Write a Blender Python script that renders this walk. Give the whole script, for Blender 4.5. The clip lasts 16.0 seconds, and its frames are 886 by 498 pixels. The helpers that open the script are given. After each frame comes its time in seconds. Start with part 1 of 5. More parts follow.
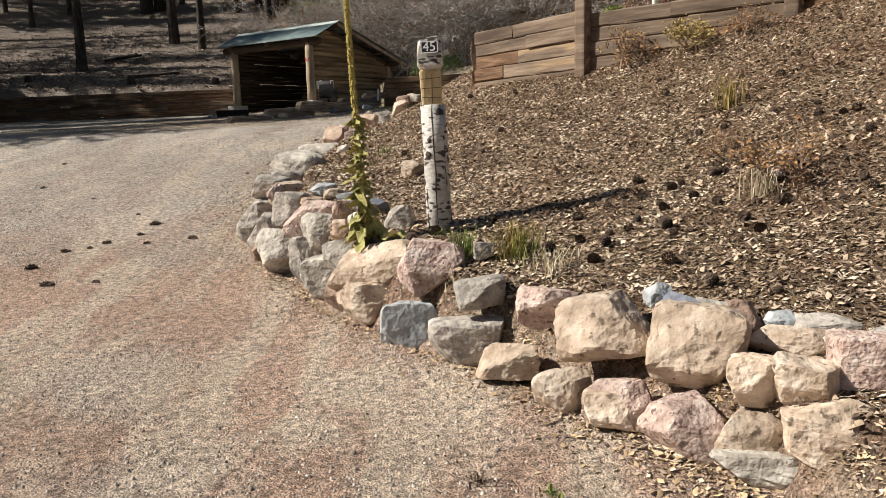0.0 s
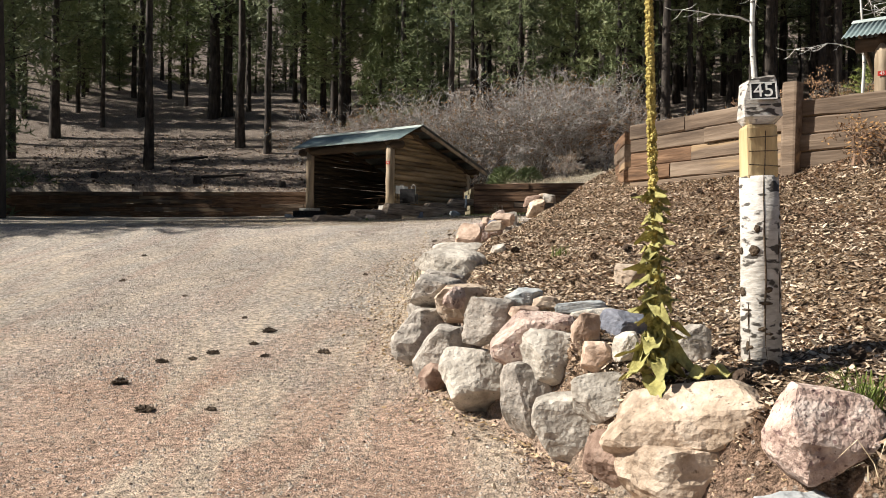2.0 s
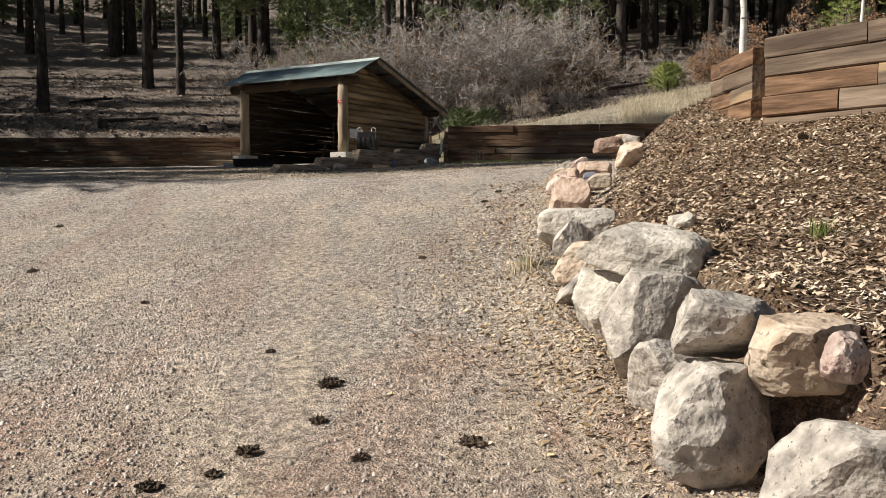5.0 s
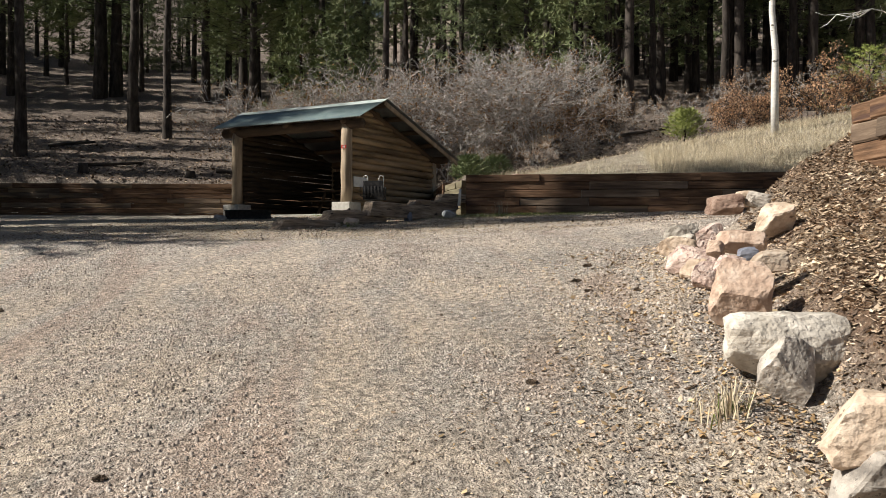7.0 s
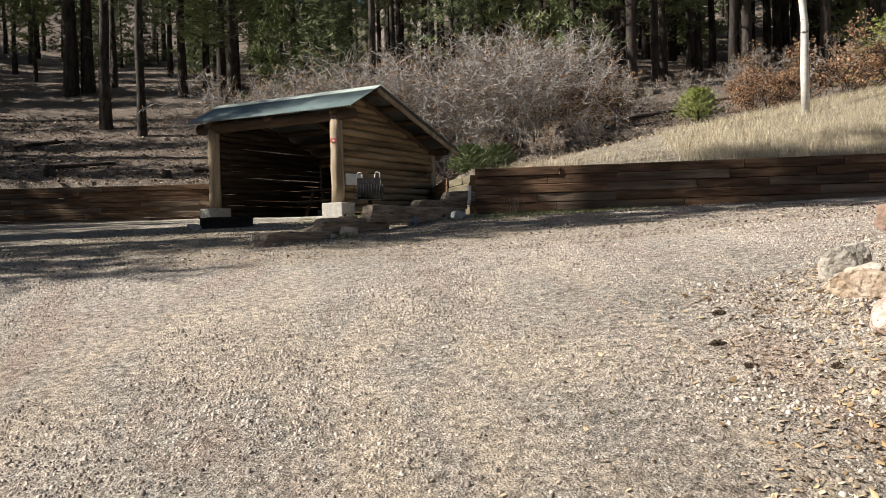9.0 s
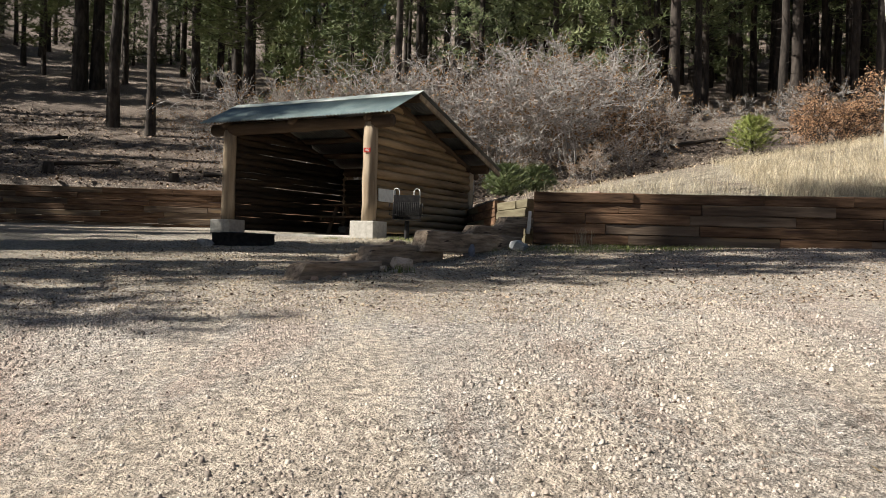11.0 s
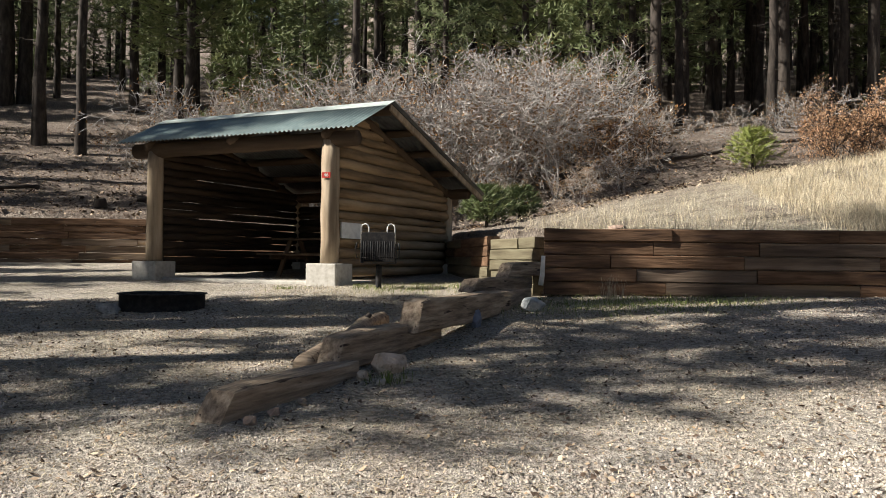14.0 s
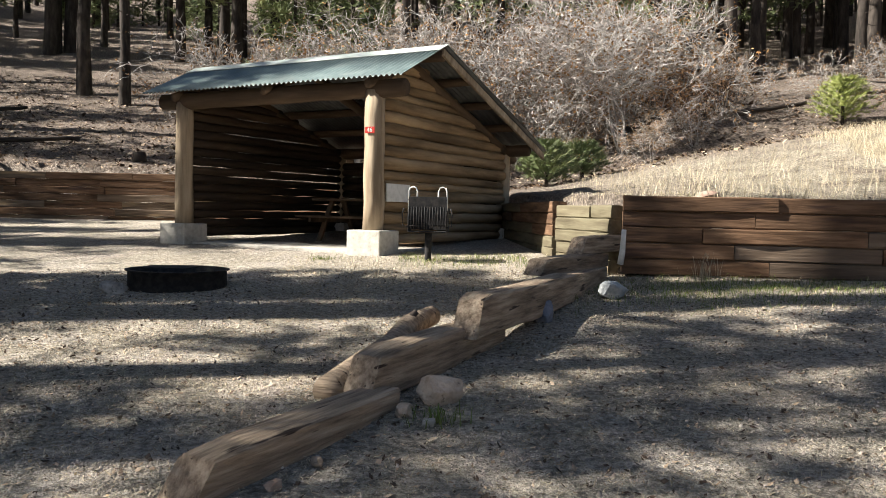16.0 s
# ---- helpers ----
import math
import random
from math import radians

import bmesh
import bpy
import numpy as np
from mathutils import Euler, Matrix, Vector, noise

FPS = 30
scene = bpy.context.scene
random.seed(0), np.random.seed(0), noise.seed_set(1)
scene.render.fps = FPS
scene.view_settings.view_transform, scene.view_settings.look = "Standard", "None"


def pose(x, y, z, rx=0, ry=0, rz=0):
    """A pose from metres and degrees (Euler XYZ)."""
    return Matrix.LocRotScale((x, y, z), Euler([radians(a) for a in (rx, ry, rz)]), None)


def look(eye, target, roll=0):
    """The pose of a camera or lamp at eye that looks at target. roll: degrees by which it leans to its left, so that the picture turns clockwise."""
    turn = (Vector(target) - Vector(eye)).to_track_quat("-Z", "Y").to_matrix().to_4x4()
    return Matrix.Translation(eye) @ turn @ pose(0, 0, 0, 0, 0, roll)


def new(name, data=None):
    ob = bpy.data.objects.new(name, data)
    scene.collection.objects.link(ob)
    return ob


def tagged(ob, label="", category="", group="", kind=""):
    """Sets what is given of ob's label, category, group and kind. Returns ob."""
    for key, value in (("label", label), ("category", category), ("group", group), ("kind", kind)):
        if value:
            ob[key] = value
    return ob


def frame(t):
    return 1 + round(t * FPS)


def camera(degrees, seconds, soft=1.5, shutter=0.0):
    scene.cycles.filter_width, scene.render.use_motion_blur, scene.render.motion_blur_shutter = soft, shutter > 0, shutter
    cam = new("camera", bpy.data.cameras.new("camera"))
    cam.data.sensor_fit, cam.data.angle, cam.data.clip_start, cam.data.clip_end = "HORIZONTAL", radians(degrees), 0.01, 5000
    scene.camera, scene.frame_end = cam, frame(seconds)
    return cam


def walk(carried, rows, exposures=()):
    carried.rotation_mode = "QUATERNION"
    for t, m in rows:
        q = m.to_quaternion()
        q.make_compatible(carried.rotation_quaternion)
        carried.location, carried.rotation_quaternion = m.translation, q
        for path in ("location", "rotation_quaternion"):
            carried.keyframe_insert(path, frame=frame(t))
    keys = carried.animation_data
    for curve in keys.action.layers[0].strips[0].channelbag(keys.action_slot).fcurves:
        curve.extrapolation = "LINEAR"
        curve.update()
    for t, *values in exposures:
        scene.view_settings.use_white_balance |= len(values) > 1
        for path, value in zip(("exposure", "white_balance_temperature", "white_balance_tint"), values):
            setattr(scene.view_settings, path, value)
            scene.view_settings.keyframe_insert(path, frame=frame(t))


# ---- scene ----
cam = camera(57.4, 16.0, soft=0.9)
PATH = [
    (0.0, look((0.188, 0.656, 0.713), (0.078, 4.614, 0.142), -1.96)),
    (0.5, look((-0.159, 1.130, 0.674), (-0.221, 5.087, 0.093), -1.84)),
    (1.0, look((-0.515, 1.583, 0.641), (-0.563, 5.567, 0.290), 1.40)),
    (1.5, look((-0.902, 2.114, 0.625), (-0.998, 6.113, 0.635), 0.42)),
    (2.0, look((-1.311, 2.662, 0.538), (-1.596, 6.652, 0.539), 0.67)),
    (2.5, look((-1.551, 3.211, 0.541), (-1.850, 7.187, 0.226), 0.37)),
    (3.0, look((-1.820, 3.769, 0.559), (-2.048, 7.748, 0.222), 0.25)),
    (3.5, look((-2.091, 4.347, 0.586), (-2.222, 8.332, 0.265), -0.02)),
    (3.7, look((-2.222, 4.621, 0.640), (-2.315, 8.613, 0.394), 0.17)),
    (5.8, look((-3.402, 6.790, 0.763), (-3.182, 10.773, 0.467), -0.30)),
    (6.0, look((-3.471, 7.035, 0.800), (-3.324, 11.021, 0.494), -0.49)),
    (6.5, look((-3.630, 7.654, 0.899), (-3.512, 11.650, 0.755), -1.76)),
    (7.0, look((-3.663, 8.221, 0.953), (-3.435, 12.214, 0.916), 0.30)),
    (7.5, look((-3.669, 8.772, 0.980), (-3.381, 12.761, 0.922), 0.27)),
    (8.0, look((-3.674, 9.384, 1.059), (-3.320, 13.368, 0.986), 0.11)),
    (8.5, look((-3.760, 9.940, 1.193), (-3.406, 13.924, 1.127), 0.19)),
    (9.0, look((-3.937, 10.465, 1.260), (-3.648, 14.454, 1.167), -1.45)),
    (9.5, look((-4.082, 10.992, 1.329), (-3.741, 14.977, 1.244), -0.65)),
    (9.7, look((-4.147, 11.228, 1.367), (-3.853, 15.217, 1.315), -0.41)),
    (11.8, look((-4.738, 13.714, 1.552), (-4.422, 17.701, 1.549), 2.23)),
    (12.0, look((-4.737, 13.943, 1.600), (-4.404, 17.929, 1.561), 1.27)),
    (12.5, look((-4.757, 14.473, 1.731), (-4.391, 18.454, 1.842), -0.53)),
    (13.0, look((-4.765, 14.955, 1.831), (-4.347, 18.932, 1.926), -0.79)),
    (13.5, look((-4.750, 15.462, 1.933), (-4.292, 19.434, 2.041), 0.40)),
    (14.0, look((-4.784, 15.914, 2.009), (-4.279, 19.881, 2.066), 0.67)),
    (14.5, look((-4.809, 16.315, 2.060), (-4.395, 20.294, 2.084), 0.80)),
    (15.0, look((-4.774, 16.662, 2.138), (-4.508, 20.654, 2.116), 0.66)),
    (15.5, look((-4.748, 17.042, 2.185), (-4.450, 21.029, 2.050), 0.97)),
    (16.0, look((-4.706, 17.429, 2.228), (-4.444, 21.416, 2.042), 1.25)),
]
walk(cam, PATH, exposures=[(0, 0.55), (1.0, 0.66), (2.0, 0.78), (3.0, 0.60), (6.0, 0.52), (8.0, 0.66), (13.0, 0.86), (14.5, 1.12), (15.2, 1.45), (16, 1.5)])

# ==== world, sun, exposure
SUN_EL, SUN_AZ = 40.0, 267.5     # azimuth of the sun, degrees clockwise from +y
world = bpy.data.worlds.new("sky")
scene.world = world
world.use_nodes = True
wn = world.node_tree
sky = wn.nodes.new("ShaderNodeTexSky")
sky.sky_type = "NISHITA"
sky.sun_disc = False
sky.sun_elevation = radians(SUN_EL)
sky.sun_rotation = radians(SUN_AZ)
wn.links.new(sky.outputs["Color"], wn.nodes["Background"].inputs["Color"])
wn.nodes["Background"].inputs["Strength"].default_value = 0.030
sun = new("sun", bpy.data.lights.new("sun", "SUN"))
sun.data.energy = 5.0
sun.data.angle = radians(0.53)
sun.data.color = (1.0, 0.94, 0.84)
_az, _el = radians(SUN_AZ), radians(SUN_EL)
SUNV = Vector((math.sin(_az) * math.cos(_el), math.cos(_az) * math.cos(_el), math.sin(_el)))
sun.matrix_world = look(SUNV * 60, (0, 0, 0))


# ==== materials
def mat(name, cols, scale=8.0, detail=6.0, rough=0.85, bump=0.3, bscale=None, spec=0.3, stretch=(1, 1, 1), metal=0.0,
        spots=None, rand=0.0, island=False, big=0.0):
    """cols: 2 or 3 base colours mixed by noise. spots: (colour, scale, threshold). rand: brightness change per object. big: large stains."""
    m = bpy.data.materials.new(name)
    m.use_nodes = True
    t = m.node_tree
    N, L = t.nodes.new, t.links.new
    b = t.nodes["Principled BSDF"]
    co = N("ShaderNodeTexCoord")
    mp = N("ShaderNodeMapping")
    mp.inputs["Scale"].default_value = stretch
    L(co.outputs["Object"], mp.inputs["Vector"])
    vec = mp.outputs["Vector"]
    info = N("ShaderNodeObjectInfo")
    if rand:
        off = N("ShaderNodeVectorMath")
        off.operation = "MULTIPLY_ADD"
        L(info.outputs["Random"], off.inputs[0])
        off.inputs[1].default_value = (37.0, 19.0, 53.0)
        L(vec, off.inputs[2])
        vec = off.outputs["Vector"]
    n = N("ShaderNodeTexNoise")
    n.inputs["Scale"].default_value = scale
    n.inputs["Detail"].default_value = detail
    n.inputs["Roughness"].default_value = 0.62
    L(vec, n.inputs["Vector"])
    r = N("ShaderNodeValToRGB")
    el = r.color_ramp.elements
    el[0].position, el[1].position = 0.33, 0.67
    el[0].color, el[1].color = (*cols[0], 1), (*cols[-1], 1)
    if len(cols) == 3:
        e = el.new(0.5)
        e.color = (*cols[1], 1)
    L(n.outputs["Fac"], r.inputs["Fac"])
    colour = r.outputs["Color"]

    def mixin(a, bcol, fac, kind="MIX"):
        x = N("ShaderNodeMix")
        x.data_type, x.blend_type = "RGBA", kind
        if isinstance(fac, float):
            x.inputs[0].default_value = fac
        else:
            L(fac, x.inputs[0])
        L(a, x.inputs[6])
        if isinstance(bcol, tuple):
            x.inputs[7].default_value = (*bcol, 1)
        else:
            L(bcol, x.inputs[7])
        return x.outputs[2]

    if spots:
        sn = N("ShaderNodeTexNoise")
        sn.inputs["Scale"].default_value = spots[1]
        sn.inputs["Detail"].default_value = 3
        L(vec, sn.inputs["Vector"])
        sr = N("ShaderNodeMapRange")
        sr.inputs[1].default_value, sr.inputs[2].default_value = spots[2], spots[2] + 0.06
        L(sn.outputs["Fac"], sr.inputs[0])
        colour = mixin(colour, spots[0], sr.outputs[0])
    if big:
        bn = N("ShaderNodeTexNoise")
        bn.inputs["Scale"].default_value = big
        bn.inputs["Detail"].default_value = 4
        L(vec, bn.inputs["Vector"])
        br = N("ShaderNodeMapRange")
        br.inputs[1].default_value, br.inputs[2].default_value = 0.35, 0.65
        br.inputs[3].default_value, br.inputs[4].default_value = 0.72, 1.18
        L(bn.outputs["Fac"], br.inputs[0])
        hs = N("ShaderNodeHueSaturation")
        L(br.outputs[0], hs.inputs["Value"])
        L(colour, hs.inputs["Color"])
        colour = hs.outputs["Color"]
    if rand or island:
        src = info.outputs["Random"]
        if island:
            src = N("ShaderNodeNewGeometry").outputs["Random Per Island"]
        rr = N("ShaderNodeMapRange")
        k = rand if rand else 0.5
        rr.inputs[3].default_value, rr.inputs[4].default_value = 1 - k, 1 + k
        L(src, rr.inputs[0])
        hs = N("ShaderNodeHueSaturation")
        L(rr.outputs[0], hs.inputs["Value"])
        L(colour, hs.inputs["Color"])
        colour = hs.outputs["Color"]
    L(colour, b.inputs["Base Color"])
    b.inputs["Roughness"].default_value = rough
    b.inputs["Metallic"].default_value = metal
    b.inputs["Specular IOR Level"].default_value = spec
    if bump:
        bb = N("ShaderNodeTexNoise")
        bb.inputs["Scale"].default_value = bscale or scale * 3
        bb.inputs["Detail"].default_value = 5
        L(vec, bb.inputs["Vector"])
        bu = N("ShaderNodeBump")
        bu.inputs["Strength"].default_value = bump
        bu.inputs["Distance"].default_value = 0.02
        L(bb.outputs["Fac"], bu.inputs["Height"])
        L(bu.outputs["Normal"], b.inputs["Normal"])
    return m


M_ROCK = {
    "white": mat("rock_white", [(0.32, 0.285, 0.24), (0.47, 0.43, 0.375), (0.63, 0.58, 0.51)], 9, bump=1.0, rand=0.12, big=2.2, spots=((0.24, 0.22, 0.20), 46, 0.64)),
    "tan": mat("rock_tan", [(0.33, 0.25, 0.18), (0.52, 0.41, 0.315), (0.66, 0.56, 0.455)], 8, bump=1.0, rand=0.12, big=2.2, spots=((0.20, 0.15, 0.11), 18, 0.63)),
    "pink": mat("rock_pink", [(0.31, 0.215, 0.18), (0.50, 0.375, 0.32), (0.65, 0.545, 0.485)], 14, bump=1.0, rand=0.12, big=2.2, spots=((0.20, 0.13, 0.12), 40, 0.6)),
    "orange": mat("rock_orange", [(0.31, 0.21, 0.155), (0.47, 0.345, 0.265), (0.60, 0.475, 0.385)], 9, bump=0.8, rand=0.1),
    "red": mat("rock_red", [(0.19, 0.12, 0.09), (0.32, 0.22, 0.17), (0.42, 0.32, 0.26)], 9, bump=1.0, rand=0.12, big=2.2),
    "grey": mat("rock_grey", [(0.20, 0.18, 0.16), (0.37, 0.335, 0.295), (0.54, 0.49, 0.435)], 12, bump=0.7, rand=0.15, spots=((0.17, 0.155, 0.14), 46, 0.62)),
    "blue": mat("rock_blue", [(0.25, 0.275, 0.285), (0.38, 0.40, 0.41), (0.50, 0.51, 0.50)], 12, bump=0.5, rand=0.1),
    "slate": mat("rock_slate", [(0.12, 0.13, 0.16), (0.19, 0.20, 0.24), (0.25, 0.26, 0.30)], 10, bump=0.4, rand=0.1),
}
M_LOG = mat("peeled_log", [(0.14, 0.092, 0.048), (0.30, 0.205, 0.115), (0.45, 0.325, 0.195)], 5, stretch=(1, 1, 0.12), bump=0.5, bscale=18, rand=0.2)
M_POST = mat("log_post", [(0.20, 0.15, 0.10), (0.34, 0.265, 0.185), (0.48, 0.39, 0.285)], 6, stretch=(1, 1, 0.12), bump=0.4, bscale=20, rand=0.12)
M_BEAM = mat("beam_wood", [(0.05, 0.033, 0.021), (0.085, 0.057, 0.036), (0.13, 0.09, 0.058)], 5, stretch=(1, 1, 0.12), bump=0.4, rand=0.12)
M_TIMBER = mat("retaining_timber", [(0.065, 0.037, 0.022), (0.14, 0.08, 0.046), (0.23, 0.14, 0.085)], 16, stretch=(0.1, 1, 1), bump=0.6, bscale=26, rand=0.25, spots=((0.07, 0.04, 0.03), 6, 0.62))
M_TIMBER_GREY = mat("weathered_timber", [(0.075, 0.052, 0.037), (0.155, 0.112, 0.08), (0.25, 0.19, 0.14)], 7, stretch=(0.1, 1, 1), bump=0.6, bscale=26, rand=0.2, spots=((0.30, 0.21, 0.125), 4, 0.58))
M_TIMBER_GREEN = mat("mossy_timber", [(0.085, 0.07, 0.045), (0.145, 0.125, 0.08), (0.21, 0.19, 0.125)], 7, stretch=(0.1, 1, 1), bump=0.6, rand=0.15)
M_ROOF = mat("green_roof_metal", [(0.15, 0.205, 0.21), (0.20, 0.262, 0.262), (0.27, 0.325, 0.32)], 3, rough=0.34, bump=0.05, spec=0.5, big=0.8)
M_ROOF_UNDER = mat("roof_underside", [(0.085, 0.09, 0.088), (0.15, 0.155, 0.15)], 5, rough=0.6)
M_CONC = mat("concrete", [(0.36, 0.34, 0.30), (0.46, 0.44, 0.40), (0.54, 0.52, 0.48)], 12, bump=0.25, spots=((0.26, 0.25, 0.22), 9, 0.66))
M_STEEL = mat("black_steel", [(0.013, 0.013, 0.014), (0.026, 0.025, 0.026), (0.05, 0.045, 0.042)], 15, rough=0.7, bump=0.15, spec=0.25)
M_WHITE = mat("white_paint", [(0.62, 0.62, 0.60), (0.72, 0.72, 0.70), (0.78, 0.78, 0.76)], 10, rough=0.6, bump=0.05)
M_RED = mat("red_sign", [(0.42, 0.03, 0.02), (0.50, 0.04, 0.03)], 10, rough=0.5, bump=0)
M_INK = mat("dark_plate", [(0.02, 0.02, 0.022), (0.035, 0.035, 0.035)], 10, rough=0.5, bump=0)
M_BARK = mat("pine_bark", [(0.017, 0.014, 0.012), (0.045, 0.036, 0.03), (0.085, 0.07, 0.06)], 6, stretch=(1, 1, 0.3), bump=0.9, bscale=9, rand=0.2)
M_NEEDLE = mat("pine_needles", [(0.08, 0.105, 0.045), (0.16, 0.195, 0.085), (0.29, 0.315, 0.155)], 1.2, bump=0, rough=0.6, rand=0.2)
M_NEEDLE_Y = mat("young_pine_needles", [(0.20, 0.24, 0.06), (0.30, 0.34, 0.10), (0.40, 0.43, 0.15)], 3, bump=0, rough=0.6)
M_BIRCH = mat("birch_bark", [(0.36, 0.33, 0.29), (0.54, 0.51, 0.47), (0.66, 0.63, 0.59)], 10, stretch=(1, 1, 2.5), bump=0.3, rough=0.7, spots=((0.07, 0.062, 0.055), 11, 0.552))
M_ASPEN = mat("aspen_bark", [(0.55, 0.54, 0.50), (0.68, 0.66, 0.62), (0.76, 0.75, 0.71)], 4, stretch=(1, 1, 2), bump=0.2, spots=((0.10, 0.09, 0.08), 3.5, 0.64))
M_CUTWOOD = mat("fresh_cut_wood", [(0.42, 0.30, 0.15), (0.55, 0.42, 0.23), (0.62, 0.50, 0.30)], 10, stretch=(1, 1, 0.2), bump=0.4, rough=0.8)
M_TWIG = mat("grey_twig", [(0.19, 0.177, 0.168), (0.36, 0.34, 0.325), (0.60, 0.57, 0.55)], 5, bump=0, island=True)
M_LEAF = mat("dry_oak_leaf", [(0.17, 0.085, 0.035), (0.27, 0.15, 0.06), (0.36, 0.22, 0.10)], 3, bump=0, island=True)
M_LEAF_O = mat("orange_oak_leaf", [(0.26, 0.135, 0.07), (0.38, 0.225, 0.13), (0.48, 0.32, 0.20)], 3, bump=0, island=True)
M_GRASS = mat("dry_grass", [(0.40, 0.33, 0.22), (0.53, 0.455, 0.325), (0.64, 0.575, 0.44)], 3, bump=0, island=True)
M_GRASS_G = mat("green_grass", [(0.09, 0.13, 0.025), (0.15, 0.19, 0.045), (0.23, 0.25, 0.07)], 3, bump=0, island=True)
M_GRASS_O = mat("rusty_grass", [(0.22, 0.17, 0.05), (0.33, 0.25, 0.08), (0.40, 0.30, 0.12)], 3, bump=0, island=True)
M_MULLEIN = mat("mullein_leaf", [(0.23, 0.205, 0.065), (0.38, 0.355, 0.13), (0.52, 0.48, 0.24)], 16, bump=0.4, rough=0.8)
M_SPIKE = mat("mullein_spike", [(0.25, 0.19, 0.05), (0.42, 0.34, 0.10), (0.58, 0.49, 0.18)], 40, bump=0.6, rough=0.9)
M_CHIP = mat("wood_chips", [(0.25, 0.175, 0.115), (0.47, 0.355, 0.25), (0.70, 0.58, 0.445)], 2, bump=0, island=True, rough=0.9)
M_FALLEN = mat("fallen_leaves", [(0.30, 0.195, 0.095), (0.45, 0.32, 0.18), (0.62, 0.49, 0.31)], 2, bump=0, island=True, rough=0.8)
M_PEBBLE = mat("pebbles", [(0.24, 0.195, 0.16), (0.38, 0.325, 0.28), (0.54, 0.48, 0.425)], 3, bump=0, island=True, rough=0.9)
M_CONE = mat("pine_cone", [(0.035, 0.022, 0.015), (0.075, 0.05, 0.035), (0.13, 0.095, 0.07)], 20, bump=0.2, rand=0.2)
M_DUNG = mat("dark_clump", [(0.04, 0.027, 0.018), (0.085, 0.06, 0.04), (0.16, 0.115, 0.08)], 30, bump=0.8)
M_EDGE = mat("edging_timber", [(0.13, 0.097, 0.07), (0.29, 0.222, 0.16), (0.45, 0.36, 0.27)], 22, stretch=(0.09, 1, 1), bump=1.0, bscale=45, rand=0.12, spots=((0.045, 0.03, 0.022), 26, 0.64))
# peeled log darkened: shade inside the shelter is put into the colour
M_LOG_SHADE = mat("shaded_log", [(0.022, 0.015, 0.01), (0.045, 0.03, 0.02), (0.085, 0.058, 0.037)], 5, stretch=(1, 1, 0.12), bump=0.5, bscale=18, rand=0.2)
M_CAP = mat("ridge_metal", [(0.36, 0.42, 0.41), (0.46, 0.52, 0.50), (0.55, 0.60, 0.58)], 4, rough=0.4, bump=0.05, spec=0.5)
M_STEM = mat("dry_stem", [(0.16, 0.10, 0.07), (0.25, 0.165, 0.115), (0.34, 0.24, 0.17)], 5, bump=0, island=True)


# ==== mesh helpers
def mesh(name, verts, faces, material, smooth=False):
    me = bpy.data.meshes.new(name)
    me.from_pydata([tuple(v) for v in verts], [], [tuple(f) for f in faces])
    for m in material if isinstance(material, (list, tuple)) else [material]:
        me.materials.append(m)
    if smooth:
        me.polygons.foreach_set("use_smooth", [True] * len(me.polygons))
    me.update()
    return me


def bm_mesh(name, bm, material, smooth=False):
    me = bpy.data.meshes.new(name)
    bm.to_mesh(me)
    bm.free()
    me.materials.append(material)
    if smooth:
        me.polygons.foreach_set("use_smooth", [True] * len(me.polygons))
    return me


def thing(name, m, label, category, group="", kind=""):
    ob = new(name)
    ob.empty_display_size = 0.2
    ob.matrix_basis = m
    return tagged(ob, label, category, group, kind)


def part(name, me, parent, m=None, label=""):
    ob = new(name, me)
    ob.parent = parent
    if m is not None:
        ob.matrix_basis = m
    return tagged(ob, label)


def box_bm(w, d, h, bevel=0.01, at=(0, 0, 0)):
    bm = bmesh.new()
    bmesh.ops.create_cube(bm, size=1.0)
    bmesh.ops.scale(bm, vec=(w, d, h), verts=bm.verts)
    if bevel:
        bmesh.ops.bevel(bm, geom=list(bm.edges), offset=bevel, segments=2, affect="EDGES", profile=0.6)
    bmesh.ops.translate(bm, vec=at, verts=bm.verts)
    return bm


def tube_data(pts, radii, n=8, seed=0, wob=0.0, caps=True):
    """Verts and faces of a tapered tube along points."""
    rng = random.Random(seed)
    V, Fc = [], []
    pts = [Vector(p) for p in pts]
    for i, p in enumerate(pts):
        d = (pts[min(i + 1, len(pts) - 1)] - pts[max(i - 1, 0)]).normalized()
        u = d.orthogonal().normalized() if abs(d.z) < 0.95 else Vector((1, 0, 0)).cross(d).normalized()
        w = d.cross(u)
        for k in range(n):
            a = 2 * math.pi * k / n
            r = radii[i] * (1 + (rng.uniform(-wob, wob) if wob else 0))
            V.append(p + (u * math.cos(a) + w * math.sin(a)) * r)
    for i in range(len(pts) - 1):
        for k in range(n):
            k2 = (k + 1) % n
            Fc.append((i * n + k, i * n + k2, (i + 1) * n + k2, (i + 1) * n + k))
    if caps:
        Fc.append(tuple(reversed(range(n))))
        Fc.append(tuple((len(pts) - 1) * n + k for k in range(n)))
    return V, Fc


def axis_matrix(p, q):
    p, q = Vector(p), Vector(q)
    return Matrix.Translation(p) @ (q - p).to_track_quat("Z", "Y").to_matrix().to_4x4()


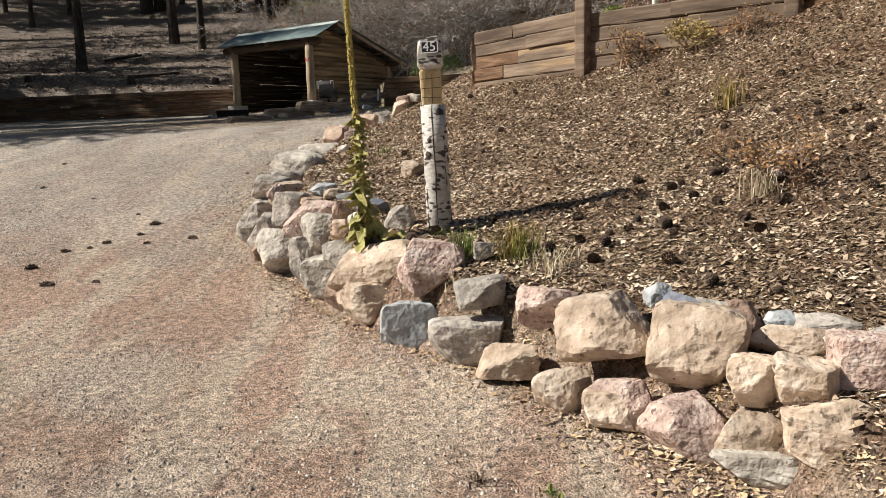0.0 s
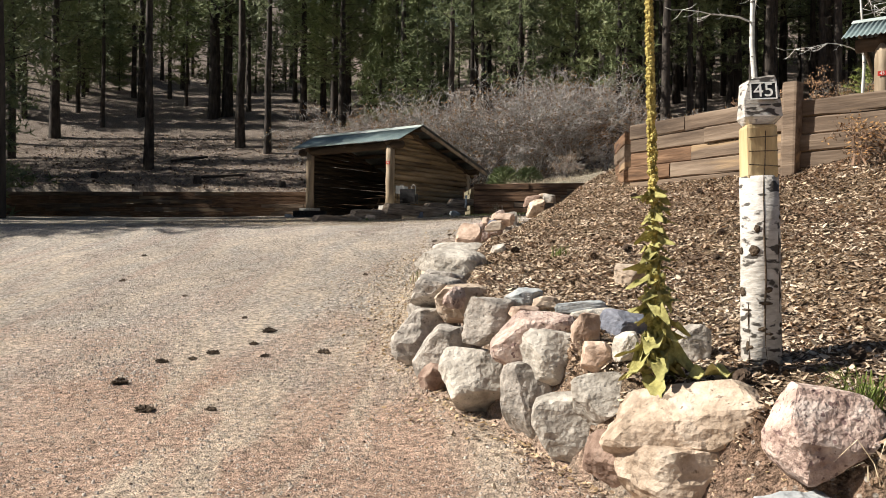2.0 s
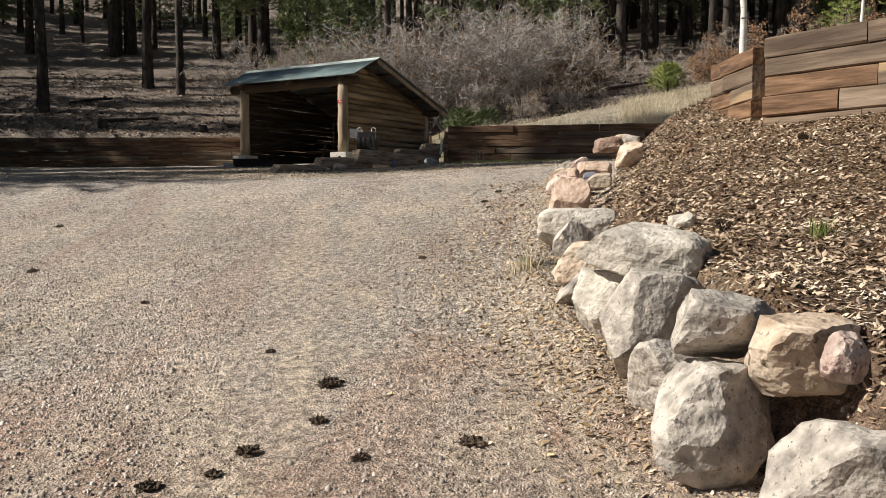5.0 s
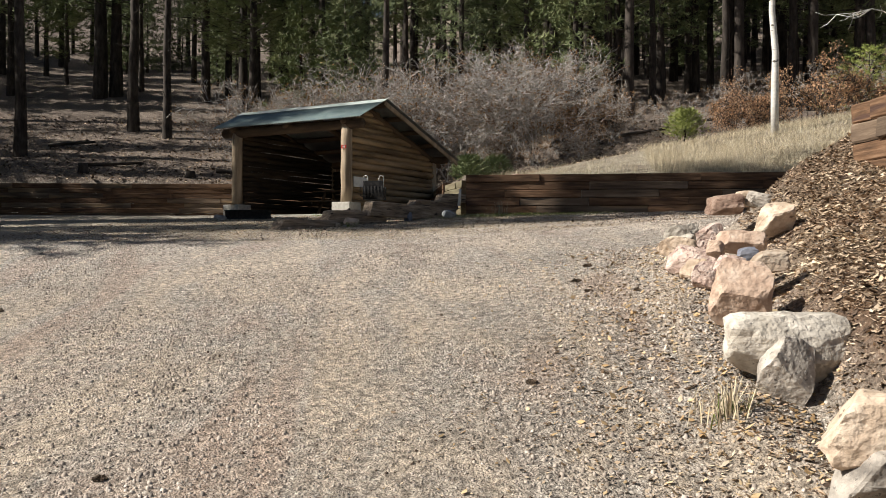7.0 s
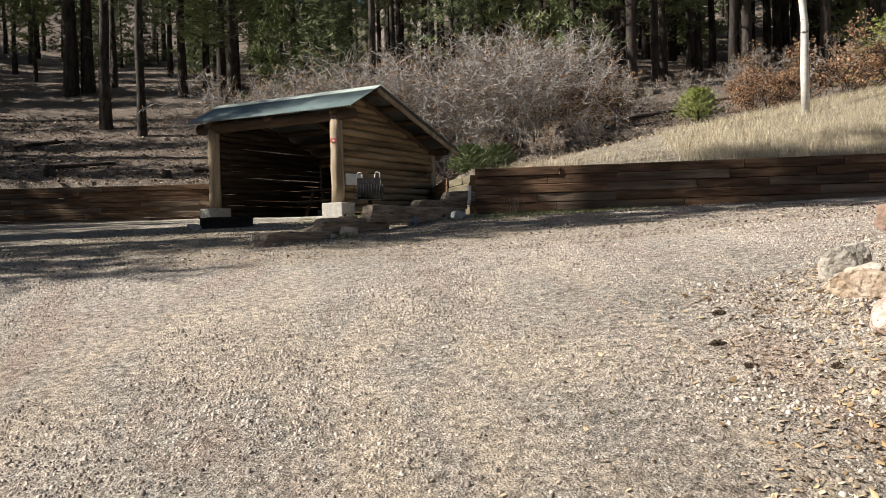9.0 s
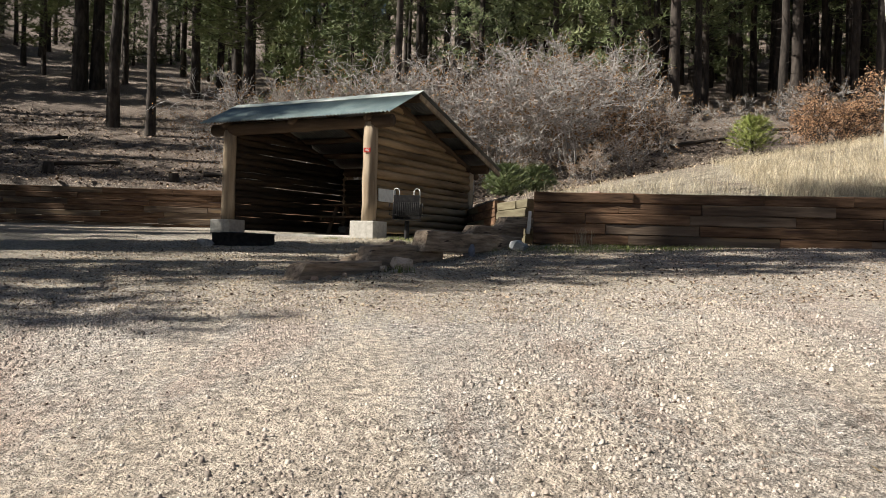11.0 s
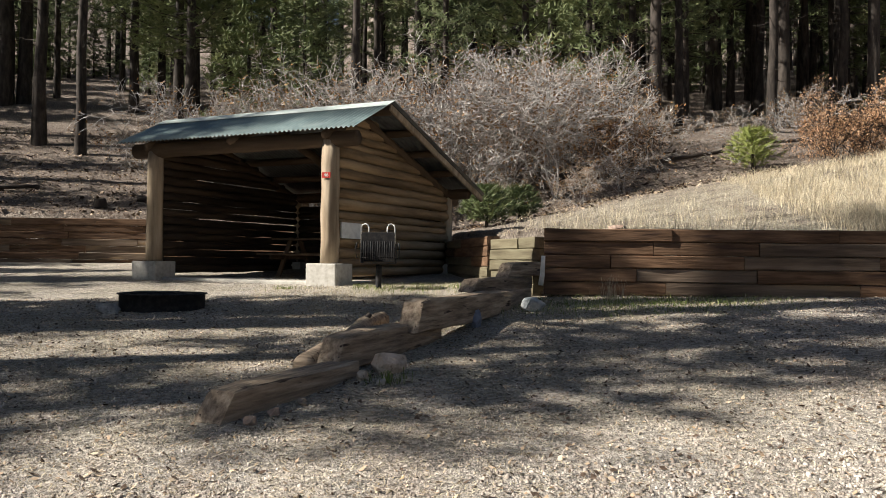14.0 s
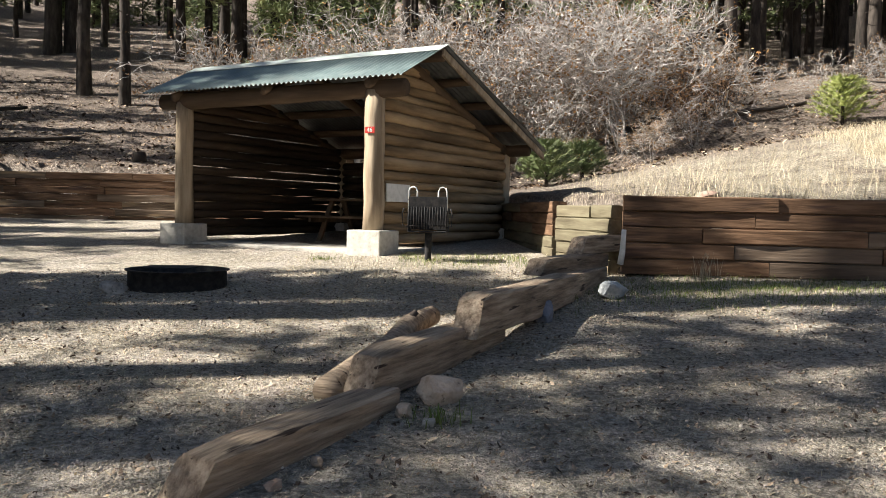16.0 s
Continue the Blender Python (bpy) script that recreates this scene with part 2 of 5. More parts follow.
def log_part(name, p, q, r, material, parent, seed=0, n=12, taper=0.06, label="", bend=0.008):
    length = (Vector(q) - Vector(p)).length
    rng = random.Random(seed)
    k = max(3, int(length / 0.35))
    pts = [(rng.uniform(-bend, bend), rng.uniform(-bend, bend), length * i / k) for i in range(k + 1)]
    rad = [r * (1 + taper * (0.5 - i / k)) * rng.uniform(0.97, 1.03) for i in range(k + 1)]
    V, Fc = tube_data(pts, rad, n, seed, 0.025)
    return part(name, mesh(name, V, Fc, material, True), parent, axis_matrix(p, q), label)


def timber_mesh(length, d, h, seed, material, rough=0.008, nose=0.0):
    """A sawn beam along x with worn edges, from x = 0; its back bottom edge sits at y = d/2, z = 0."""
    rng = random.Random(seed)
    k = max(2, int(length / 0.3))
    c = 0.014
    prof = [(-d / 2 + c, 0), (d / 2 - c, 0), (d / 2, c), (d / 2, h - c), (d / 2 - c, h), (-d / 2 + c, h), (-d / 2, h - c), (-d / 2, c)]
    V, Fc = [], []
    for i in range(k + 1):
        for y, z in prof:
            x = length * i / k
            if i == 0 and nose:
                x, y, z = x + nose * (z / h) ** 1.5, y * .86, z * .93
            if nose:
                y, z = y + .008 * math.sin(x * 2.3 + seed), z + .006 * math.sin(x * 3.1 + seed * 2)
            V.append((x, y + rng.uniform(-rough, rough), z + rng.uniform(-rough, rough) * 0.6))
    for i in range(k):
        for j in range(8):
            j2 = (j + 1) % 8
            Fc.append((i * 8 + j, i * 8 + j2, (i + 1) * 8 + j2, (i + 1) * 8 + j))
    Fc.append(tuple(reversed(range(8))))
    Fc.append(tuple(k * 8 + j for j in range(8)))
    return mesh("timber", V, Fc, material)


def timber(parent, p, q, z, d, h, seed, material, name="timber", label="", nose=0.0):
    """A beam from p to q on plan (its bottom at z)."""
    a, b = Vector((*p, z)), Vector((*q, z))
    yaw = math.atan2(b.y - a.y, b.x - a.x)
    m = Matrix.Translation(a) @ Matrix.Rotation(yaw, 4, "Z")
    return part(name, timber_mesh((b - a).length, d, h, seed, material, nose=nose), parent, m, label)


# ==== the ground
LINE_Y = [-12, 0, 2.6, 3.3, 4.1, 5.0, 5.6, 6.2, 6.8, 8, 9.5, 10.8, 12, 13.3, 14.5, 16, 16.6, 17.2, 30]
LINE_X = [14, 3.6, 2.0, 1.5, 1.0, .4, -.15, -.62, -1.0, -1.6, -1.85, -2.0, -1.9, -1.6, -1.3, -.8, .4, 2.5, 60]
DRIVE_Y = [-60, -20, 0, 4.5, 6, 8, 9.2, 10, 12.45, 13.7, 15.3, 16.3, 18, 20.3, 21.5, 25, 28.3, 33, 39, 60]
DRIVE_Z = [-3, -1.2, -.8, -.73, -.70, -.54, -.37, -.25, .17, .38, .68, .82, .97, 1.13, 1.2, 1.42, 1.6, 1.75, 2.0, 2.4]
TERRACE = [(.58, 14.05), (1.95, 12.0), (3.9, 10.2), (8, 5.4), (60, 4.4), (60, 26), (9, 24.6), (4.5, 21.9), (1.4, 16.9), (.58, 15.3)]


def sstep(a, b, x):
    t = np.clip((x - a) / (b - a), 0, 1)
    return t * t * (3 - 2 * t)


def drive_z(x, y):
    u = np.clip(x + 3.5, -9, 9)
    cl = np.interp(y, [9, 13, 16, 18], [0, .065, .065, .015])
    cr = np.interp(y, [10, 13.2, 15, 19.5, 24], [0, .13, .1, .055, .033])
    return np.interp(y, DRIVE_Y, DRIVE_Z) + np.where(u < 0, cl, cr) * u


def bank_z(x, y):
    x, y = np.clip(x, -3, 5), np.clip(y, -2, 17)
    return -0.9966 - 0.1314 * x + 0.1311 * y + 0.043 * x * x + 0.0315 * x * y + 0.0023 * y * y


def inside(x, y, poly):
    r = np.zeros(np.shape(x), bool)
    for (x1, y1), (x2, y2) in zip(poly, poly[1:] + poly[:1]):
        c = ((y1 > y) != (y2 > y)) & (x < (x2 - x1) * (y - y1) / (y2 - y1 + 1e-12) + x1)
        r ^= c
    return r


def relief(x, y):
    """Small unevenness of the ground."""
    r = .009 * np.sin(1.7 * x + 2.3 * np.sin(.9 * y)) * np.sin(1.3 * y + 1.9 * np.sin(.7 * x))
    r = r + .006 * np.sin(4.1 * x + 2.1 * np.sin(2.3 * y + 1)) * np.sin(3.7 * y + 1.7 * np.sin(2.9 * x))
    return r + .004 * np.sin(9.3 * x + 2.4 * np.sin(6.1 * y)) * np.sin(8.7 * y + 2.2 * np.sin(5.3 * x + 2))


def zones(x, y):
    """Weights of bank, terrace and hill, and the height."""
    x, y = np.asarray(x, float), np.asarray(y, float)
    lx = np.interp(y, LINE_Y, LINE_X)
    sl = (np.interp(y + .3, LINE_Y, LINE_X) - np.interp(y - .3, LINE_Y, LINE_X)) / .6
    d = (x - lx) / np.hypot(1, sl)
    wide = np.interp(y, [9, 12, 15], [.22, .4, .9])
    wb = sstep(0.10, 0.10 + wide, d)
    z = drive_z(x, y)
    bz = np.where(y > 10, np.maximum(bank_z(x, y), z + .02), bank_z(x, y))
    z = z * (1 - wb) + bz * wb
    z = z + .08 * np.exp(-((d + .12) / .26) ** 2) * sstep(3.4, 4.4, y) * (1 - sstep(15, 16, y))
    ter = inside(x, y, TERRACE)
    z = np.where(ter, 2.17, z)
    # hill: left pad edge, the cut behind the shed, the long wall
    yb = np.interp(x, [-60, -18, -11.6, -6.2, -3.2, -2.5, -2.3, -2.1, 5.6, 20, 60], [42, 40.2, 39.6, 37.9, 36.0, 35.2, 28.5, 26.6, 24.8, 21.2, 10])
    right = sstep(-9, 4, x)
    el, er = np.maximum(y - 38.5, 0), np.maximum(y - yb, 0)
    zl = np.interp(x, [-30, -12, -5, -2], [3.2, 2.95, 2.7, 2.5])
    hl = zl + .17 * el + .004 * el * np.minimum(el, 30)
    hr = 2.36 + .06 * er + .02 * np.clip(x + 2, 0, 12) * np.minimum(er, 8) + .22 * np.maximum(y - 38, 0) + .0015 * np.maximum(y - 38, 0) ** 1.8
    hz = hl * (1 - right) + hr * right
    hill = y > yb
    z = np.where(hill & ~ter, hz, z)
    # slopes beyond on both sides
    z = z + sstep(30, 90, np.abs(x)) * 14 * (y > -30)
    z = z + relief(x, y) * (1 + 1.2 * (wb > .5) + 2.2 * hill)
    return wb, ter, hill, z


def ground_z(x, y):
    return float(zones(np.array([x]), np.array([y]))[3][0])


def axis_steps(lo, a, b, hi, fine, grow):
    c = list(np.arange(a, b, fine))
    s, v = fine, c[-1]
    while v < hi:
        s *= grow
        v += s
        c.append(v)
    s, v = fine, a
    while v > lo:
        s *= grow
        v -= s
        c.insert(0, v)
    return np.array(c)


gx = axis_steps(-320, -8.5, 6.0, 320, 0.09, 1.06)
gy = axis_steps(-260, 0.0, 28.0, 420, 0.10, 1.045)
GX, GY = np.meshgrid(gx, gy)
wb, ter, hill, GZ = zones(GX.ravel(), GY.ravel())
fx, fy = GX.ravel(), GY.ravel()
nx, ny = len(gx), len(gy)
idx = np.arange(nx * ny).reshape(ny, nx)
gf = np.stack([idx[:-1, :-1], idx[:-1, 1:], idx[1:, 1:], idx[1:, :-1]], -1).reshape(-1, 4)
gm = bpy.data.meshes.new("ground")
gm.from_pydata(np.stack([fx, fy, GZ], 1).tolist(), [], gf.tolist())
gm.polygons.foreach_set("use_smooth", [True] * len(gm.polygons))
for nm, val in (("bank", wb * (1 - hill)), ("duff", (hill | ter).astype(float)),
                ("straw", (hill * sstep(-3.0, 1.0, fx) * (1 - sstep(33, 37, fy)) + .8 * (1 - wb) * (1 - hill) * sstep(18.5, 21.0, fy) * (1 - sstep(-3.5, 1.5, fx)) + .5 * (1 - hill) * sstep(23.2, 24.6, fy) * (1 - sstep(-4, 6, fx)) * (fx > -3)))):
    at = gm.attributes.new(nm, "FLOAT", "POINT")
    at.data.foreach_set("value", np.clip(val, 0, 1).astype(np.float32))


def ground_material():
    m = bpy.data.materials.new("ground_soil")
    m.use_nodes = True
    t = m.node_tree
    N, L = t.nodes.new, t.links.new
    b = t.nodes["Principled BSDF"]
    b.inputs["Roughness"].default_value = 0.95
    b.inputs["Specular IOR Level"].default_value = 0.15
    co = N("ShaderNodeTexCoord").outputs["Object"]

    def nz(scale, detail=6, rough=.6):
        n = N("ShaderNodeTexNoise")
        n.inputs["Scale"].default_value, n.inputs["Detail"].default_value, n.inputs["Roughness"].default_value = scale, detail, rough
        L(co, n.inputs["Vector"])
        return n.outputs["Fac"]

    def ramp(f, *st):
        r = N("ShaderNodeValToRGB")
        e = r.color_ramp.elements
        e[0].position, e[0].color = st[0][0], (*st[0][1], 1)
        e[1].position, e[1].color = st[-1][0], (*st[-1][1], 1)
        for p, c in st[1:-1]:
            e.new(p).color = (*c, 1)
        L(f, r.inputs["Fac"])
        return r.outputs["Color"]

    def mix(a, c, f, kind="MIX"):
        x = N("ShaderNodeMix")
        x.data_type, x.blend_type = "RGBA", kind
        if isinstance(f, float):
            x.inputs[0].default_value = f
        else:
            L(f, x.inputs[0])
        L(a, x.inputs[6])
        L(c, x.inputs[7])
        return x.outputs[2]

    def rng(f, a, c, lo=0.0, hi=1.0):
        r = N("ShaderNodeMapRange")
        for i, v in enumerate((a, c, lo, hi)):
            r.inputs[i + 1].default_value = v
        L(f, r.inputs[0])
        return r.outputs[0]

    def attr(nm):
        a = N("ShaderNodeAttribute")
        a.attribute_name = nm
        return a.outputs["Fac"]

    vor = N("ShaderNodeTexVoronoi")
    vor.inputs["Scale"].default_value = 75
    L(co, vor.inputs["Vector"])
    vor2 = N("ShaderNodeTexVoronoi")
    vor2.inputs["Scale"].default_value = 130
    L(co, vor2.inputs["Vector"])
    fine = nz(90, 9, .85)
    grain = ramp(fine, (.36, (.19, .155, .125)), (.5, (.43, .365, .305)), (.64, (.66, .585, .50)))
    red = ramp(nz(65, 9, .85), (.36, (.18, .11, .08)), (.5, (.41, .285, .215)), (.66, (.58, .44, .355)))
    stone1 = ramp(vor.outputs["Color"], (.05, (.08, .07, .06)), (.40, (.31, .275, .24)), (.72, (.50, .455, .41)), (.95, (.76, .71, .65)))
    stone2 = ramp(vor2.outputs["Color"], (.05, (.09, .075, .06)), (.5, (.38, .335, .29)), (.95, (.72, .655, .58)))
    grey = mix(stone1, stone2, rng(nz(9, 4), .42, .58))
    grain = mix(grain, stone2, rng(nz(13, 5), .45, .62))
    sx = N("ShaderNodeSeparateXYZ")
    L(co, sx.inputs[0])
    reddish = N("ShaderNodeMath")
    reddish.operation = "MULTIPLY_ADD"
    L(rng(sx.outputs["Y"], 8.0, 11.5, 1.0, 0.45), reddish.inputs[0])
    L(nz(.55, 4), reddish.inputs[1])
    reddish.inputs[2].default_value = 0.0
    c = mix(grain, grey, rng(nz(.8, 5), .40, .62))
    c = mix(c, red, rng(reddish.outputs[0], .27, .48))
    st = N("ShaderNodeMapping")
    st.inputs["Scale"].default_value = (1.5, .3, 1)
    st.inputs["Rotation"].default_value = (0, 0, -.12)
    L(co, st.inputs["Vector"])
    track = N("ShaderNodeTexNoise")
    track.inputs["Scale"].default_value, track.inputs["Detail"].default_value = 1.0, 7
    track.inputs["Distortion"].default_value = .9
    L(st.outputs["Vector"], track.inputs["Vector"])
    sand = ramp(nz(140, 6, .8), (.36, (.40, .32, .245)), (.64, (.60, .51, .41)))
    c = mix(c, red, rng(track.outputs["Fac"], .54, .64, 0.0, .45))
    c = mix(c, sand, rng(track.outputs["Fac"], .52, .42, 0.0, .75))
    dv = N("ShaderNodeHueSaturation")
    dv.inputs["Value"].default_value = 1.22
    L(c, dv.inputs["Color"])
    c = dv.outputs["Color"]
    litter = ramp(nz(48, 9, .85), (.34, (.05, .033, .022)), (.47, (.19, .125, .08)), (.56, (.36, .26, .165)), (.68, (.60, .47, .31)))
    litter = mix(litter, ramp(nz(20, 6), (.3, (.10, .06, .04)), (.7, (.30, .19, .12))), rng(nz(1.1, 4), .45, .6))
    duff = ramp(nz(14, 9, .7), (.36, (.075, .052, .038)), (.5, (.20, .143, .105)), (.64, (.40, .31, .235)))
    straw = ramp(nz(60, 9, .85), (.36, (.18, .14, .09)), (.5, (.42, .35, .235)), (.64, (.64, .57, .43)))
    c = mix(c, litter, attr("bank"))
    c = mix(c, duff, attr("duff"))
    sw = N("ShaderNodeMath")
    sw.operation = "MULTIPLY"
    L(attr("straw"), sw.inputs[0])
    L(rng(nz(1.6, 5), .3, .55), sw.inputs[1])
    c = mix(c, straw, sw.outputs[0])
    mid = rng(nz(21, 4, .75), .38, .62, .50, 1.42)
    v3 = N("ShaderNodeTexVoronoi")
    v3.inputs["Scale"].default_value = 34
    L(co, v3.inputs["Vector"])
    pale = N("ShaderNodeMath")
    pale.operation = "MULTIPLY"
    L(rng(v3.outputs["Color"], .62, .75), pale.inputs[0])
    L(rng(v3.outputs["Distance"], .42, .30), pale.inputs[1])
    stones = N("ShaderNodeMath")
    stones.operation = "MULTIPLY"
    L(pale.outputs[0], stones.inputs[0])
    L(rng(nz(1.3, 4), .42, .60, .1, .75), stones.inputs[1])
    c = mix(c, ramp(v3.outputs["Color"], (.6, (.30, .27, .24)), (.85, (.66, .61, .55))), stones.outputs[0])
    blm = N("ShaderNodeMath")
    blm.operation = "MULTIPLY"
    L(rng(nz(.35, 4), .3, .7, .84, 1.15), blm.inputs[0])
    L(mid, blm.inputs[1])
    bl = blm.outputs[0]
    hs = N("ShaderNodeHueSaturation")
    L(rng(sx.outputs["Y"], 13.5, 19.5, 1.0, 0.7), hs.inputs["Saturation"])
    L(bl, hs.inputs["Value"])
    L(c, hs.inputs["Color"])
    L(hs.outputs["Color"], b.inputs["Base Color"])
    h = N("ShaderNodeMath")
    h.operation = "ADD"
    L(nz(110, 8, .8), h.inputs[0])
    L(vor.outputs["Distance"], h.inputs[1])
    h2 = N("ShaderNodeMath")
    h2.operation = "MULTIPLY_ADD"
    L(nz(26, 4, .7), h2.inputs[0])
    h2.inputs[1].default_value = 2.6
    L(h.outputs[0], h2.inputs[2])
    bu = N("ShaderNodeBump")
    bu.inputs["Strength"].default_value, bu.inputs["Distance"].default_value = 1.0, .02
    L(h2.outputs[0], bu.inputs["Height"])
    L(bu.outputs["Normal"], b.inputs["Normal"])
    return m


gm.materials.append(ground_material())
tagged(new("ground", gm), "reddish gravel drive, leaf-littered bank and brown forest floor", "ground", kind="structure")


# ==== log shelter
def roof_h(y):
    return 2.46 + (y + .3) * .496 if y < .87 else 3.04 - (y - .87) * .32


def corrugated(name, x0, x1, ya, za, yb_, zb_, period=.09, amp=.017):
    n = int((x1 - x0) / period * 6)
    V, Fc = [], []
    for i in range(n + 1):
        x = x0 + (x1 - x0) * i / n
        w = amp * math.sin(2 * math.pi * x / period)
        for y, z in ((ya, za), (yb_, zb_)):
            V.append((x, y, z + w))
            V.append((x, y, z + w - .006))
    for i in range(n):
        a, b = i * 4, i * 4 + 4
        Fc += [(a, b, b + 2, a + 2), (a + 1, a + 3, b + 3, b + 1), (a, a + 1, b + 1, b), (a + 2, b + 2, b + 3, a + 3)]
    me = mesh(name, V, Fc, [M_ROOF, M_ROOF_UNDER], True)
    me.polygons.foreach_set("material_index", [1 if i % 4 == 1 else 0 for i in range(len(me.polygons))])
    return me


def number_plate(parent, text, m, w, h, plate_mat, ink_mat, size):
    p = part("number_plate", bm_mesh("number_plate", box_bm(w, .006, h, .002), plate_mat), parent, m, "painted number plate " + text)
    cu = bpy.data.curves.new("digits", "FONT")
    cu.body, cu.size, cu.align_x, cu.align_y, cu.extrude = text, size, "CENTER", "CENTER", .0015
    tmp = bpy.data.objects.new("digits", cu)
    me = bpy.data.meshes.new_from_object(tmp)
    bpy.data.objects.remove(tmp)
    me.materials.clear()
    me.materials.append(ink_mat)
    part("digits", me, p, pose(0, -.0055, 0, 90, 0, 0))
    return p


def shelter(m, label, number, plate_x=.02, detail=True):
    s = thing("log_shelter", m, label, "shelter")
    W, D = 3.77, 4.28
    for x, y, h in ((0, 0, .34), (-W, 0, .34), (0, D, .34), (-W, D, .34)):
        part("footing", bm_mesh("footing", box_bm(.56, .5, .6, .02, (0, 0, .04)), M_CONC), s, pose(x, y, 0), "square concrete footing")
        part_top = roof_h(y) - .3 if y == 0 else roof_h(y) - .2
        log_part("post", (x, y, h), (x, y, part_top), .145 if y == 0 else .12, M_POST, s, int(x * 9 + y * 5) + 40, 14, .08)
    part("slab", bm_mesh("slab", box_bm(W + .3, D + .2, .2, .02, (-W / 2, D / 2 + .02, -.05)), M_CONC), s, None, "concrete floor slab")
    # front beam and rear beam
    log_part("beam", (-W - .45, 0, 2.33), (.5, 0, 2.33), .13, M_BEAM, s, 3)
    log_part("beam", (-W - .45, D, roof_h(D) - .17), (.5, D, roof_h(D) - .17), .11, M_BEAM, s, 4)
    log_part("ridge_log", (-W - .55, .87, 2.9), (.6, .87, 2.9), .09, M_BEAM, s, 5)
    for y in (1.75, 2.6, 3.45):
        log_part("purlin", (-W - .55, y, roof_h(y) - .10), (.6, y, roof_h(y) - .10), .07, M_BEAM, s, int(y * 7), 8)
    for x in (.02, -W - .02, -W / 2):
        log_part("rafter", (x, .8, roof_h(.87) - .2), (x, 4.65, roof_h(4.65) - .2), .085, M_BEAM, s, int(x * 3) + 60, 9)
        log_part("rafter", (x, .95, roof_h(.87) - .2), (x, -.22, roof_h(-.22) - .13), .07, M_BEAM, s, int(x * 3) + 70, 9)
    for x in (.6, -W - .6):
        p = part("bargeboard", timber_mesh(4.1, .05, .12, 8, M_POST), s, Matrix.Translation((x, .8, roof_h(.87) - .15)) @ Matrix.Rotation(radians(90), 4, "Z") @ Matrix.Rotation(math.atan(.32), 4, "Y"))
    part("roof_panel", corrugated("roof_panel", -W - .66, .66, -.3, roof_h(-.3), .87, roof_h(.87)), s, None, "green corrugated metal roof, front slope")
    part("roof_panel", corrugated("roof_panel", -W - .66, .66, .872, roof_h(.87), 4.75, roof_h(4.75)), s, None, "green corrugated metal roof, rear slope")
    for y0, y1 in ((.64, .875), (.868, 1.10)):
        V = [(x, y, roof_h(y) + dz) for x in (-W - .67, .67) for y in (y0, y1) for dz in (.016, .022)]
        part("ridge_cap", mesh("ridge_cap", V, [(1, 5, 7, 3), (0, 2, 6, 4), (0, 4, 5, 1), (2, 3, 7, 6), (0, 1, 3, 2), (4, 6, 7, 5)], M_CAP), s, None, "pale metal ridge cap")
    # log walls; left and back logs carry the inside shade in their colour
    for side, x in (("right", 0.0), ("left", -W)):
        z, k = .20, 0
        rng = random.Random(11 if side == "right" else 12)
        while z < 2.86:
            r = rng.choice((.066, .072, .076, .08, .09, .104)) if side == "right" else rng.uniform(.071, .081)
            z += r - .0735 if side == "right" else 0
            y1 = D - .08 if roof_h(D) - .18 > z else .87 + (3.04 - .16 - z) / .32
            y0 = .13 if z < 2.25 else -.3 + (z + .2 - 2.46) / .496
            if y1 - y0 > .25:
                log_part("wall_log", (x, max(y0, -.05), z), (x, y1, z + rng.uniform(-.012, .012)), r, M_LOG if side == "right" else M_LOG_SHADE, s, k * 2 + (side == "left"), 9, .08)
            z += r * .94 + .069 if side == "right" else .147
            k += 1
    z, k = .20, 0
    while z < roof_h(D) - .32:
        log_part("wall_log", (-W + .08, D, z), (-.08, D, z), .075, M_LOG_SHADE, s, 200 + k, 9)
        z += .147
        k += 1
    number_plate(s, number, pose(plate_x, -.152, 1.74, 0, 0, 8), .15, .09, M_RED, M_WHITE, .085)
    if detail:
        part("notice_board", bm_mesh("notice_board", box_bm(.03, .62, .26, .006), M_WHITE), s, pose(.11, .47, .88), "blank white painted board")
    return s


SHED = pose(-4.95, 28.96, 1.60, 0, 0, -33.2)
shelter(SHED, "open-fronted log shelter with green corrugated metal roof", "46")
shelter(pose(8.96, 16.35, 2.17, 0, 0, -33), "log shelter with green metal roof above timber wall", "45", plate_x=-3.75, detail=False)


# ==== timber retaining walls
def retaining(name, m_list, p, q, base, top, courses, seed, label, d=.2, face_in=.0, beam=(1.2, 2.4), batter=0.0):
    """Courses of beams between p and q on plan, with staggered butt joints."""
    w = thing(name, Matrix.Identity(4), label, "retaining wall", "timber retaining walls", "structure")
    rng = random.Random(seed)
    P, Q = Vector(p), Vector(q)
    L_, u = (Q - P).length, (Q - P).normalized()
    nrm = Vector((-u.y, u.x))
    h = (top - base) / courses
    for c in range(courses):
        s = 0.0
        first = True
        while s < L_ - .05:
            step = rng.uniform(*beam) * (rng.uniform(.3, .9) if first else 1)
            first = False
            e = min(s + step, L_)
            if L_ - e < .4:
                e = L_
            o = nrm * (rng.uniform(-.02, .02) + batter * c)
            a, b = P + u * (s + .004) + o, P + u * (e - .004) + o
            timber(w, a, b, base + h * c + .003, d, h - .004, rng.randrange(9999), rng.choice(m_list))
            s = e
    return w


